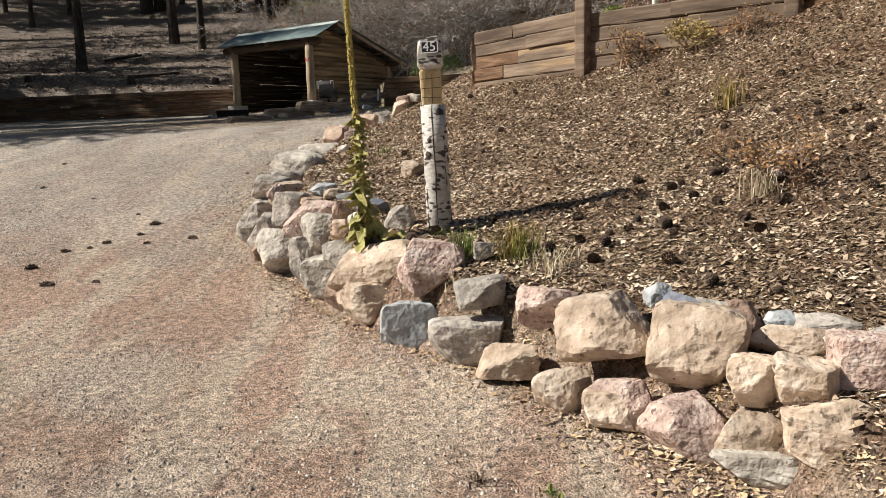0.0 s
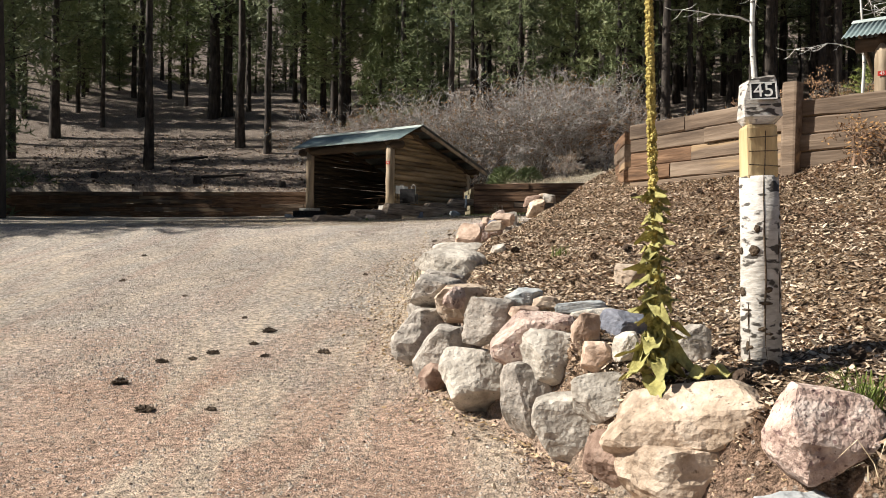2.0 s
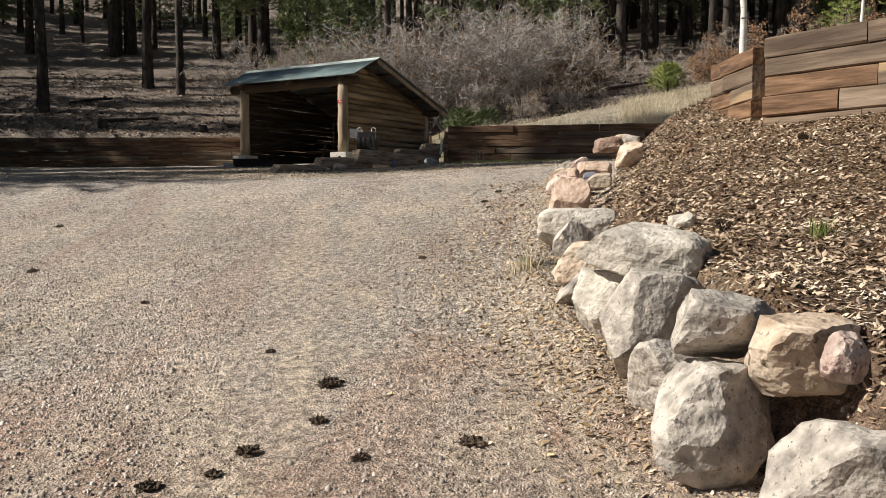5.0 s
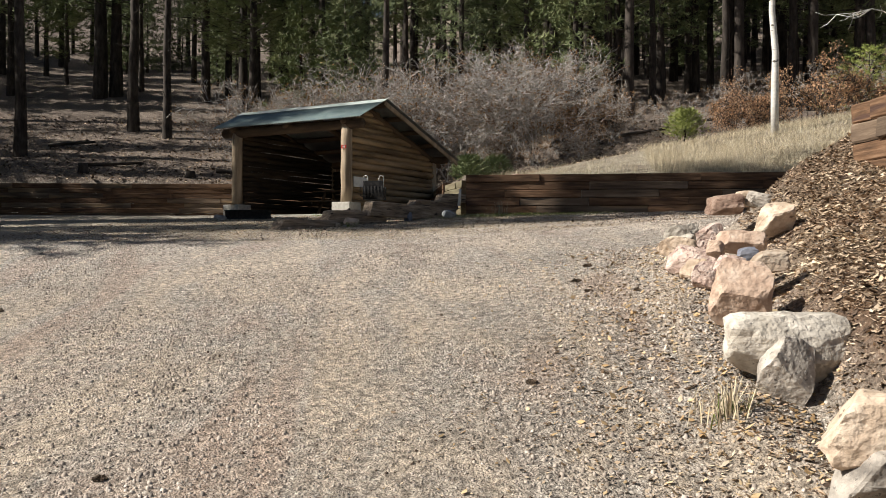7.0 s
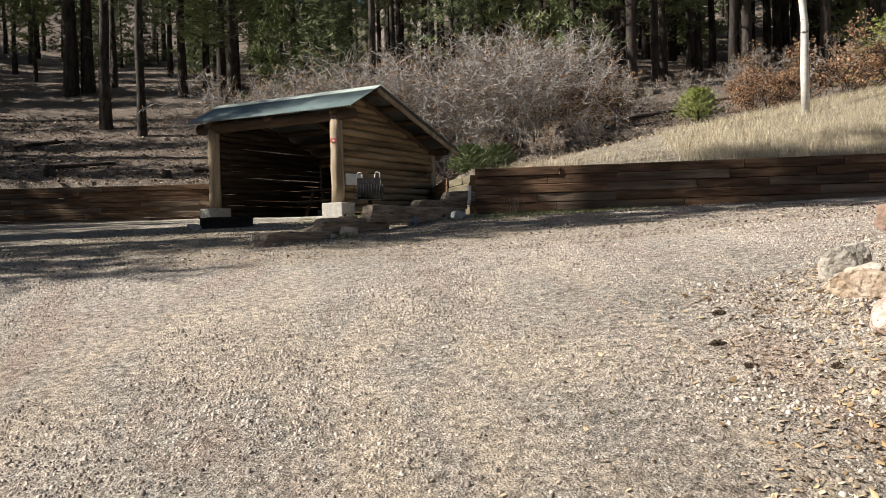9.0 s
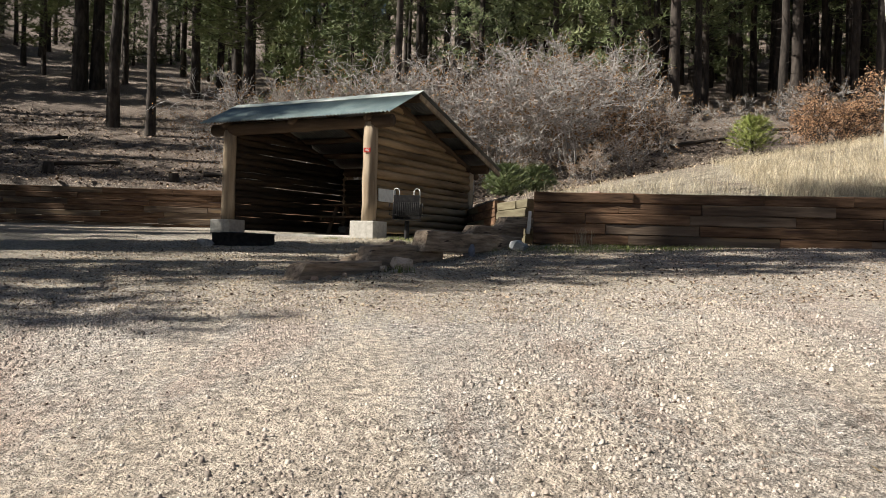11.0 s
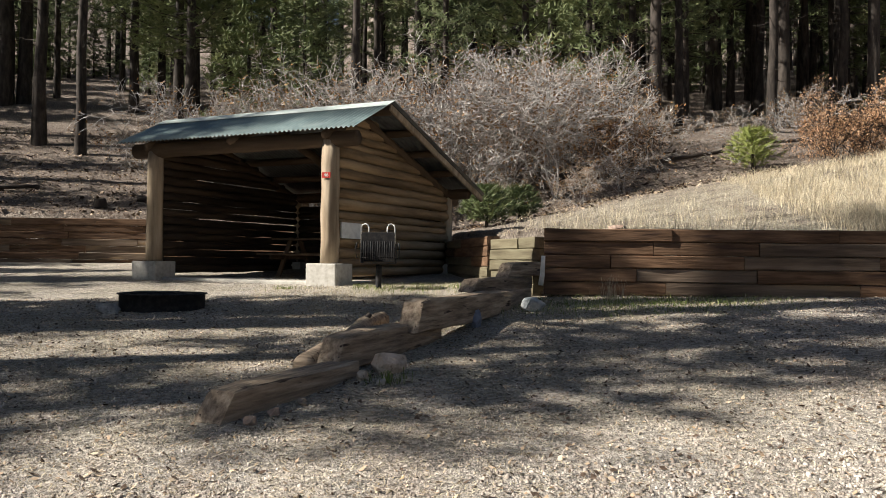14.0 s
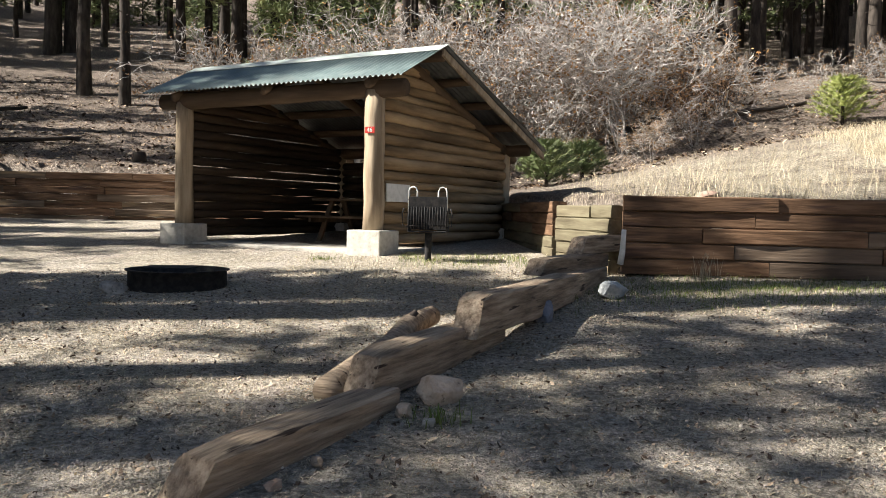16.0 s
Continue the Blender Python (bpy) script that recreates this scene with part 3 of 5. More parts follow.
retaining("wall_long", [M_TIMBER, M_TIMBER, M_TIMBER_GREY], (-2.1, 26.4), (5.7, 24.5), 1.58, 2.45, 5, 5, "brown timber retaining wall below dry grass slope", beam=(1.3, 2.6))
retaining("wall_long_far", [M_TIMBER], (5.7, 24.5), (16, 21.9), 1.58, 2.5, 5, 15, "brown timber retaining wall in shade", beam=(1.8, 2.6))
retaining("wall_return", [M_TIMBER_GREEN], (-2.38, 28.2), (-2.12, 26.5), 1.55, 2.34, 5, 6, "mossy timber retaining wall return", beam=(1.8, 2.2))
retaining("wall_behind_shelter", [M_TIMBER_GREEN, M_TIMBER], (-2.6, 35.2), (-2.42, 28.25), 1.6, 2.40, 5, 7, "timber retaining wall beside the log shelter", beam=(1.6, 2.4))
retaining("wall_cut", [M_TIMBER], (-9, 37.95), (-2.6, 35.1), 1.7, 2.8, 7, 8, "timber retaining wall behind the log shelter", beam=(1.6, 2.4))
retaining("wall_left", [M_TIMBER, M_TIMBER_GREY], (-30, 39.4), (-9, 38.0), 1.75, 3.0, 7, 9, "sunlit timber retaining wall below the pine slope", beam=(1.8, 2.6))
retaining("wall_upper", [M_TIMBER_GREY, M_TIMBER_GREY, M_TIMBER], (.52, 13.98), (1.9, 11.85), 1.30, 2.26, 5, 21, "weathered grey-brown timber terrace wall", beam=(1.2, 2.3))
retaining("wall_upper_side", [M_TIMBER_GREY, M_TIMBER], (.52, 15.3), (.50, 14.08), 1.15, 2.20, 6, 23, "dark timber end of the terrace wall", beam=(.6, 1.1))
retaining("wall_upper_near", [M_TIMBER_GREY, M_TIMBER_GREY, M_TIMBER], (1.92, 11.82), (3.95, 10.02), 1.26, 2.20, 5, 22, "weathered grey-brown timber terrace wall", beam=(1.3, 2.6))
retaining("wall_upper_end", [M_TIMBER_GREY, M_TIMBER], (3.97, 10.0), (8.1, 5.2), 1.3, 2.18, 5, 24, "weathered grey-brown timber terrace wall", beam=(1.3, 2.6))
for x, y, h, z in ((1.82, 11.72, 1.35, 1.05), (3.86, 9.9, .95, 1.35)):
    w = thing("wall_post", pose(x, y, z, 0, 1, -45), "weathered square timber post against terrace wall", "post", "terrace wall posts")
    part("post", bm_mesh("post", box_bm(.17, .17, h, .03, (0, 0, h / 2)), M_TIMBER_GREY), w)

# stepped timber edging
edge = thing("timber_edging", Matrix.Identity(4), "stepped edging of old squared timbers on gravel", "edging")
for i, (p, q, z, h) in enumerate((((-5.50, 20.42), (-4.72, 21.7), 1.09, .2), ((-4.88, 21.62), (-3.95, 23.3), 1.22, .25), ((-4.22, 22.6), (-2.45, 26.1), 1.40, .27),
                                  ((-3.40, 24.7), (-2.4, 26.25), 1.655, .16), ((-2.80, 25.7), (-2.2, 26.42), 1.82, .18))):
    timber(edge, p, q, z, .21, h, 300 + i, M_EDGE, label="weathered squared timber", nose=.14)


# ==== rocks
ROCK_N = [0]


def rock(x, y, z, w, d, h, yaw, kind, seed):
    """A field stone: a faceted, rounded block with uneven faces."""
    rng = random.Random(seed * 7 + 3)
    bm = bmesh.new()
    bmesh.ops.create_icosphere(bm, subdivisions=4, radius=1.0)
    planes = []
    for _ in range(11):
        v = Vector((rng.gauss(0, 1), rng.gauss(0, 1), rng.gauss(0, .8))).normalized()
        planes.append((v, rng.uniform(.66, .95)))
    off = Vector((seed * 3.1, seed * 1.7, 0))
    p = rng.uniform(3.6, 7.0)
    for v in bm.verts:
        c = v.co.copy()
        k = (abs(c.x) ** p + abs(c.y) ** p + abs(c.z) ** p) ** (-1 / p)
        c *= k
        for nrm, dd in planes:
            e = c.dot(nrm) - dd
            if e > 0:
                c -= nrm * e * .95
        c *= 1 + .06 * noise.noise(c * 1.8 + off) + .035 * noise.noise(c * 5 + off) - .03 * max(0, 1 - 9 * abs(noise.noise(c * 2.3 - off))) + .016 * noise.noise(c * 14 + off)
        v.co = c
    lo = [min(v.co[i] for v in bm.verts) for i in range(3)]
    hi = [max(v.co[i] for v in bm.verts) for i in range(3)]
    for v in bm.verts:
        v.co = Vector(((v.co[i] - (lo[i] + hi[i]) / 2) / (hi[i] - lo[i]) * s for i, s in zip(range(3), (w, d, h))))
    ob = new("rock", bm_mesh("rock", bm, M_ROCK[kind]))
    ob.matrix_basis = pose(x, y, z, rng.uniform(-6, 6), rng.uniform(-9, 9), yaw)
    words = {"white": "pale grey-white", "tan": "tan", "pink": "pinkish granite", "orange": "orange-tan", "red": "reddish brown", "grey": "rough grey", "blue": "blue-grey", "slate": "dark slate-coloured"}[kind]
    tagged(ob, words + " field stone of the dry-laid bank edging" if seed < 100 else words + " loose stone lying on the leaf litter", "rock", "bank edging stones")
    return ob


rock(-0.20, 5.85, -0.57, 0.38, 0.30, 0.42, 4, "blue", 0)
rock(0.18, 5.39, -0.52, 0.47, 0.35, 0.29, 0, "grey", 1)
rock(0.40, 4.99, -0.56, 0.36, 0.29, 0.22, -2, "tan", 2)
rock(0.27, 5.39, -0.24, 0.32, 0.26, 0.19, -1, "grey", 3)
rock(0.62, 4.91, -0.23, 0.34, 0.27, 0.24, -5, "pink", 4)
rock(0.86, 4.62, -0.27, 0.49, 0.39, 0.31, -9, "tan", 5)
rock(0.65, 4.54, -0.59, 0.30, 0.24, 0.26, -6, "tan", 6)
rock(0.88, 4.32, -0.56, 0.35, 0.21, 0.21, -10, "pink", 7)
rock(0.87, 4.29, -0.60, 0.33, 0.23, 0.19, -10, "tan", 8)
rock(1.23, 4.28, -0.29, 0.44, 0.35, 0.39, -16, "tan", 9)
rock(1.49, 4.41, -0.22, 0.17, 0.14, 0.21, -19, "red", 10)
rock(1.19, 4.85, -0.17, 0.16, 0.13, 0.14, -13, "blue", 11)
rock(1.27, 4.69, -0.20, 0.19, 0.15, 0.12, -15, "slate", 12)
rock(1.42, 4.62, -0.20, 0.20, 0.13, 0.10, -17, "white", 13)
rock(1.11, 4.08, -0.60, 0.38, 0.31, 0.31, -15, "pink", 14)
rock(1.35, 3.92, -0.60, 0.29, 0.23, 0.26, -19, "tan", 15)
rock(1.62, 4.16, -0.26, 0.40, 0.18, 0.13, -22, "tan", 16)
rock(1.38, 3.95, -0.36, 0.23, 0.18, 0.22, -19, "tan", 17)
rock(1.56, 3.88, -0.33, 0.27, 0.22, 0.21, -22, "tan", 18)
rock(1.63, 3.76, -0.53, 0.42, 0.33, 0.32, -24, "tan", 19)
rock(1.42, 3.80, -0.67, 0.53, 0.26, 0.17, -21, "white", 20)
rock(1.65, 4.36, -0.21, 0.17, 0.14, 0.10, -21, "blue", 21)
rock(1.81, 4.26, -0.21, 0.29, 0.15, 0.11, -24, "grey", 22)
rock(1.83, 4.07, -0.24, 0.25, 0.14, 0.10, -25, "white", 23)
rock(1.82, 3.88, -0.30, 0.34, 0.27, 0.30, -26, "pink", 24)
rock(1.81, 3.58, -0.55, 0.29, 0.23, 0.29, -28, "tan", 25)
rock(2.00, 4.07, -0.21, 0.18, 0.10, 0.07, -27, "grey", 26)
rock(0.31, 5.94, -0.07, 0.14, 0.11, 0.12, -1, "grey", 27)
rock(-0.05, 5.94, -0.18, 0.44, 0.35, 0.39, 2, "pink", 28)
rock(-0.38, 6.49, -0.23, 0.90, 0.52, 0.37, -19, "tan", 29)
rock(-0.73, 6.65, -0.48, 0.34, 0.27, 0.29, -13, "red", 30)
rock(-0.49, 6.45, -0.48, 0.63, 0.50, 0.35, -18, "tan", 31)
rock(-0.92, 7.06, -0.41, 0.41, 0.32, 0.37, -9, "white", 32)
rock(-0.77, 6.92, -0.23, 0.32, 0.26, 0.28, -11, "white", 33)
rock(-1.14, 7.40, -0.33, 0.33, 0.27, 0.45, -5, "grey", 34)
rock(-1.46, 7.86, -0.30, 0.50, 0.40, 0.41, -1, "white", 35)
rock(-1.77, 8.27, -0.37, 0.22, 0.18, 0.23, 2, "red", 36)
rock(-1.68, 8.42, -0.20, 0.51, 0.41, 0.42, 1, "grey", 37)
rock(-1.37, 7.93, 0.07, 0.37, 0.30, 0.32, -2, "grey", 38)
rock(-1.10, 7.62, 0.01, 0.53, 0.42, 0.32, -5, "pink", 39)
rock(-0.98, 7.39, -0.10, 0.45, 0.36, 0.35, -7, "white", 40)
rock(-0.83, 7.29, 0.08, 0.17, 0.13, 0.22, -10, "orange", 41)
rock(-0.78, 7.05, -0.03, 0.20, 0.16, 0.18, -11, "orange", 42)
rock(-0.74, 7.68, 0.14, 0.29, 0.12, 0.09, -10, "white", 43)
rock(-0.59, 7.44, 0.10, 0.29, 0.23, 0.19, -12, "slate", 44)
rock(-0.79, 7.92, 0.17, 0.34, 0.13, 0.10, -9, "blue", 45)
rock(-1.00, 8.08, 0.18, 0.19, 0.15, 0.12, -6, "tan", 46)
rock(-1.15, 8.31, 0.21, 0.27, 0.18, 0.14, -4, "blue", 47)
rock(-1.16, 7.78, 0.14, 0.20, 0.13, 0.10, -4, "orange", 48)
rock(-0.32, 6.99, 0.06, 0.23, 0.18, 0.21, -17, "grey", 49)
rock(-0.66, 6.93, 0.04, 0.15, 0.12, 0.16, -13, "white", 50)
rock(-1.77, 9.15, 0.19, 0.48, 0.36, 0.28, -3, "grey", 51)
rock(-1.64, 8.51, 0.19, 0.16, 0.13, 0.17, -6, "pink", 52)
rock(-1.79, 10.32, 0.39, 0.71, 0.43, 0.33, -27, "white", 53)
rock(-1.88, 11.07, 0.24, 0.49, 0.39, 0.38, -21, "tan", 54)
rock(-1.98, 10.98, 0.12, 0.31, 0.25, 0.25, -20, "grey", 55)
rock(-1.93, 10.44, 0.09, 0.43, 0.34, 0.43, -24, "white", 56)
rock(-1.86, 9.88, 0.06, 0.48, 0.41, 0.58, -29, "grey", 57)
rock(-1.79, 12.00, 0.44, 0.59, 0.36, 0.36, -18, "white", 58)
rock(-1.88, 11.83, 0.36, 0.25, 0.20, 0.34, -18, "grey", 59)
rock(-1.71, 12.72, 0.64, 0.34, 0.27, 0.44, -17, "orange", 60)
rock(-1.40, 13.05, 0.84, 0.25, 0.17, 0.14, -18, "tan", 61)
rock(-1.41, 13.28, 0.88, 0.15, 0.12, 0.10, -18, "slate", 62)
rock(-0.82, 14.18, 1.13, 0.31, 0.25, 0.26, -20, "tan", 63)
rock(-0.83, 15.08, 1.28, 0.35, 0.22, 0.18, -29, "red", 64)
rock(-0.64, 15.05, 1.33, 0.24, 0.19, 0.16, -31, "tan", 65)
rock(-0.60, 14.93, 1.32, 0.23, 0.18, 0.15, -32, "grey", 66)
rock(-1.36, 14.70, 0.93, 0.25, 0.15, 0.19, -26, "white", 68)
rock(-1.40, 14.62, 0.90, 0.36, 0.19, 0.22, -26, "tan", 69)
rock(-1.34, 14.10, 1.01, 0.20, 0.16, 0.18, -30, "pink", 70)
rock(-1.49, 13.99, 0.81, 0.42, 0.21, 0.24, -29, "pink", 71)
rock(-1.57, 13.80, 0.74, 0.20, 0.16, 0.20, -29, "tan", 72)
rock(-1.58, 13.45, 0.72, 0.26, 0.21, 0.23, -31, "pink", 73)
rock(-1.51, 13.58, 0.91, 0.12, 0.09, 0.13, -31, "orange", 74)
rock(-1.30, 13.67, 0.95, 0.34, 0.22, 0.18, -33, "orange", 75)
rock(-1.61, 13.10, 0.82, 0.20, 0.16, 0.12, -34, "pink", 76)
rock(-1.20, 15.10, 1.00, 0.30, 0.24, 0.25, -26, "white", 67)
rock(-1.90, 8.98, -0.14, 0.52, 0.42, 0.46, 8, "grey", 77)
rock(-1.88, 9.42, -0.10, 0.42, 0.36, 0.40, -12, "grey", 78)
rock(-1.62, 8.86, 0.12, 0.40, 0.34, 0.30, 14, "tan", 79)
rock(-0.32, 8.93, 0.36, 0.25, 0.24, 0.17, -8, "tan", 100)
rock(2.88, 6.70, 0.59, 0.07, 0.07, 0.09, -26, "tan", 105)
rock(2.55, 6.60, 0.47, 0.17, 0.16, 0.08, -12, "tan", 106)
rock(2.35, 6.35, 0.35, 0.15, 0.14, 0.07, -24, "pink", 107)
rock(-1.33, 11.05, 0.55, 0.17, 0.16, 0.10, -17, "white", 108)



# ==== trees
def pine_meshes(seed, height, r0, crown_from, spread, branches, clumps, dead=6):
    """Trunk, dead limbs and a needle crown for one pine."""
    rng = random.Random(seed)
    k = 9
    lean = [rng.uniform(-.02, .02) * height * .3, rng.uniform(-.02, .02) * height * .3]
    pts, rad = [], []
    for i in range(k + 1):
        f = i / k
        pts.append((lean[0] * f * f + rng.uniform(-.04, .04) * (i > 0), lean[1] * f * f + rng.uniform(-.04, .04) * (i > 0), height * f - .3 * (i == 0)))
        rad.append(r0 * (1.18 if i == 0 else 1 - .93 * f ** 1.1))
    V, Fc = tube_data(pts, rad, 9, seed, .07, False)

    def add(v2, f2, V, Fc):
        o = len(V)
        V += v2
        Fc += [tuple(i + o for i in f) for f in f2]

    NV, NF = [], []
    for b in range(branches + dead):
        is_dead = b >= branches
        f = (crown_from + (1 - crown_from) * (b / branches) ** .9) if not is_dead else rng.uniform(.12, max(.2, crown_from))
        z = height * min(f, .985)
        a = b * 2.4 + rng.uniform(-.5, .5)
        ln = spread * (1 - .82 * max(0, (f - crown_from) / (1 - crown_from)) ** 1.2) * rng.uniform(.65, 1.15) if not is_dead else rng.uniform(.4, 1.3)
        base = Vector((lean[0] * f * f, lean[1] * f * f, z))
        d = Vector((math.cos(a), math.sin(a), rng.uniform(-.12, .25) + .35 * f * (not is_dead)))
        p1 = base + d * ln * .55 + Vector((0, 0, -.04 * ln))
        p2 = base + d * ln + Vector((0, 0, .05 * ln))
        rb = r0 * (.16 if not is_dead else .09) * (1.1 - f * .7)
        add(*tube_data([base, p1, p2], [rb, rb * .6, rb * .2], 4, 0, 0, False), V, Fc)
        if is_dead:
            continue
        n = max(4, int(clumps * ln / spread))
        for c in range(n):
            t = rng.uniform(.25, 1.05)
            cpos = base + d * ln * t + Vector((rng.gauss(0, .16), rng.gauss(0, .16), rng.gauss(.02, .10))) * ln * .8
            for q in range(8):
                dv = Vector((rng.gauss(0, 1), rng.gauss(0, 1), rng.gauss(.35, .7))).normalized()
                sv = dv.orthogonal().normalized()
                L_, w = rng.uniform(.20, .38), rng.uniform(.018, .036)
                o = len(NV)
                NV += [cpos - sv * w, cpos + sv * w, cpos + dv * L_ + sv * w * .3]
                NF.append((o, o + 1, o + 2))
    return mesh("trunk", V, Fc, M_BARK, True), mesh("crown", NV, NF, M_NEEDLE)


PINES = [pine_meshes(1, 15.5, .24, .26, 2.5, 70, 30), pine_meshes(2, 18, .28, .22, 2.8, 80, 30), pine_meshes(3, 13, .17, .16, 2.2, 66, 28),
         pine_meshes(4, 17.5, .21, .42, 2.1, 56, 30, 18), pine_meshes(5, 9, .12, .03, 2.0, 70, 26)]


def pine(x, y, v, scale=1.0, turn=None, z=None, lean=0):
    ob = thing("pine_tree", pose(x, y, (ground_z(x, y) if z is None else z) - .05, lean, 0, turn if turn is not None else (x * 71 + y * 37) % 360), "tall ponderosa pine with dark bark on the slope", "tree", "pines")
    ob.scale = (scale,) * 3
    part("trunk", PINES[v][0], ob)
    part("crown", PINES[v][1], ob)
    return ob


# the trees whose trunks stand out
for x, y, v, s in ((-24.4, 66.1, 1, 1.7), (-23.5, 66.7, 1, 1.5), (-18.9, 56.1, 3, 1.5), (-16.4, 53.9, 3, 1.2), (-13.8, 67.6, 3, 1.25), (-15.8, 67.4, 3, 1.25), (-16.2, 72.9, 3, 1.2),
                   (-20.3, 75.7, 3, 1.1), (-26, 79.7, 3, 1.0), (-14.7, 80.1, 3, 1.15), (-33, 58, 1, 1.3), (-21.24, 47.06, 3, 1.3),
                   (11.4, 62.9, 1, 1.3), (11.9, 60.8, 3, 1.2), (12.5, 51.8, 1, 1.15), (11.2, 44.3, 3, .95), (13.3, 47.4, 3, .85), (20.3, 57.4, 3, 1.3), (14.9, 61, 3, 1.2), (8.8, 47.3, 3, .9), (9.6, 48.6, 1, .8),
                   (7.2, 49.6, 3, 1.1), (6.1, 51.5, 1, 1.1), (4.9, 52.5, 3, 1.1), (18.5, 46.0, 1, 1.0), (15.4, 44.5, 3, 1.2), (17, 49.5, 3, 1.2)):
    pine(x, y, v, s)
# the wood that closes the view
wood = random.Random(77)
spots = []
tries = 0
while len(spots) < 190 and tries < 6000:
    tries += 1
    x, y = wood.uniform(-52, 50), wood.uniform(44, 100)
    if y < 62 + 6 * math.sin(x * .2) and x < -9:
        continue
    if x >= -9 and y < (49 if x < 4 else 41.5):
        continue
    if abs(x) > 20 + (y - 17) * .62:
        continue
    if any((x - a) ** 2 + (y - b) ** 2 < 7.0 for a, b in spots):
        continue
    spots.append((x, y))
    pine(x, y, wood.choice((0, 0, 1, 2, 3, 3, 3, 4)), wood.uniform(.85, 1.3))
# green undergrowth of young pines between the trunks
young = random.Random(12)
for _ in range(24):
    x, y = young.uniform(-46, 8), young.uniform(69, 90)
    if abs(x) < 20 + (y - 17) * .62:
        pine(x, y, 4, young.uniform(.6, 1.15))
# dark close-grown trunks behind the dry slope
while len(spots) < 260 and tries < 12000:
    tries += 1
    x, y = wood.uniform(3, 40), wood.uniform(45, 85)
    if abs(x) > 20 + (y - 17) * .62 or any((x - a) ** 2 + (y - b) ** 2 < 2.6 for a, b in spots):
        continue
    spots.append((x, y))
    pine(x, y, wood.choice((3, 3, 3, 0, 2)), wood.uniform(.8, 1.25))
# pines west of the drive whose crowns shade the yard
for x, y, v, s in ((-20, 20.4, 3, 1.0), (-20.8, 30.6, 1, .98), (-23.4, 19.6, 4, .95), (-22, 24.4, 1, 1.0), (-19, 25.4, 3, .9), (-27.5, 24.6, 1, 1.1), (-24, 30, 1, 1.15), (-26.5, 31.8, 2, 1.0), (-30, 33.8, 2, 1.1), (-24.8, 36.2, 2, .9), (-28.5, 28.8, 2, 1.1), (-27, 34, 0, .9), (-22, 27.4, 4, 1.2), (-18.4, 17.6, 0, .72), (-15.4, 19.2, 4, .8), (-30, 24, 0, 1.1), (-29, 31, 1, 1.0), (-31, 36.5, 0, 1.0),
                   (-16.5, 22.0, 3, 1.35), (-15.9, 23.9, 3, 2.1), (-20.6, 30.6, 4, 1.15), (-23.2, 33.6, 4, 1.3), (-28.4, 36.6, 4, 1.4), (-22.8, 28.4, 4, 1.1), (-34, 44, 0, .9), (-33, 49.5, 1, .9), (-40, 47, 0, 1.1), (-37.5, 55, 1, 1.1), (-30.4, 37.8, 4, 1.45), (-36, 37.2, 1, 1.15), (-33.5, 41.5, 1, 1.2), (-30.8, 41.6, 0, 1.2), (-31.6, 43.8, 0, 1.25), (-30.5, 46.5, 3, .9), (-31.5, 50.5, 0, 1.2), (-16, 24.8, 3, 2.15), (-20, 18.4, 0, .75), (-19.5, 20.8, 0, .85)):
    pine(x, y, v, s)


def shrub_meshes(seed, height, stems, leaves, leaf_mat, depth=4, twig_mat=None, thin=.0085, forks=(1, 2)):
    """A leafless thicket of branching twigs with some dry leaves left."""
    rng = random.Random(seed)
    V, Fc, LV, LF = [], [], [], []

    def seg(a, b, ra, rb):
        d = (b - a).normalized()
        u = d.orthogonal().normalized()
        w = d.cross(u)
        o = len(V)
        for p, r in ((a, ra), (b, rb)):
            for k in range(3):
                t = k * 2.0944
                V.append(p + (u * math.cos(t) + w * math.sin(t)) * r)
        for k in range(3):
            k2 = (k + 1) % 3
            Fc.append((o + k, o + k2, o + 3 + k2, o + 3 + k))

    def grow(p, d, ln, r, lev):
        steps = 3
        for i in range(steps):
            d = (d + Vector((rng.gauss(0, .30), rng.gauss(0, .30), rng.gauss(.0, .22)))).normalized()
            q = p + d * ln / steps
            seg(p, q, r, r * .82)
            p, r = q, r * .82
            if lev > 0 and (i > 0 or lev < depth):
                for _ in range(rng.choice(forks)):
                    e = (d + Vector((rng.gauss(0, .85), rng.gauss(0, .85), rng.gauss(.05, .6)))).normalized()
                    grow(p, e, ln * rng.uniform(.45, .68), max(r * .62, thin), lev - 1)
        if lev <= 1 and rng.random() < leaves:
            for _ in range(2):
                c = p + Vector((rng.gauss(0, .06), rng.gauss(0, .06), rng.gauss(0, .06)))
                a1 = Vector((rng.gauss(0, 1), rng.gauss(0, 1), rng.gauss(0, 1))).normalized()
                a2 = a1.orthogonal().normalized()
                s = rng.uniform(.03, .055)
                o = len(LV)
                LV.extend([c - a1 * s, c + a2 * s * .5, c + a1 * s, c - a2 * s * .5])
                LF.append((o, o + 1, o + 2, o + 3))

    for _ in range(stems):
        a = rng.uniform(0, 6.28)
        d = Vector((math.cos(a) * rng.uniform(.1, .6), math.sin(a) * rng.uniform(.1, .6), 1)).normalized()
        grow(Vector((math.cos(a), math.sin(a), 0)) * rng.uniform(0, .5) + Vector((0, 0, -.1)), d, height * rng.uniform(.48, .70), rng.uniform(.02, .035), depth)
    return mesh("branchwork", V, Fc, twig_mat or M_TWIG), mesh("foliage", LV, LF, leaf_mat)


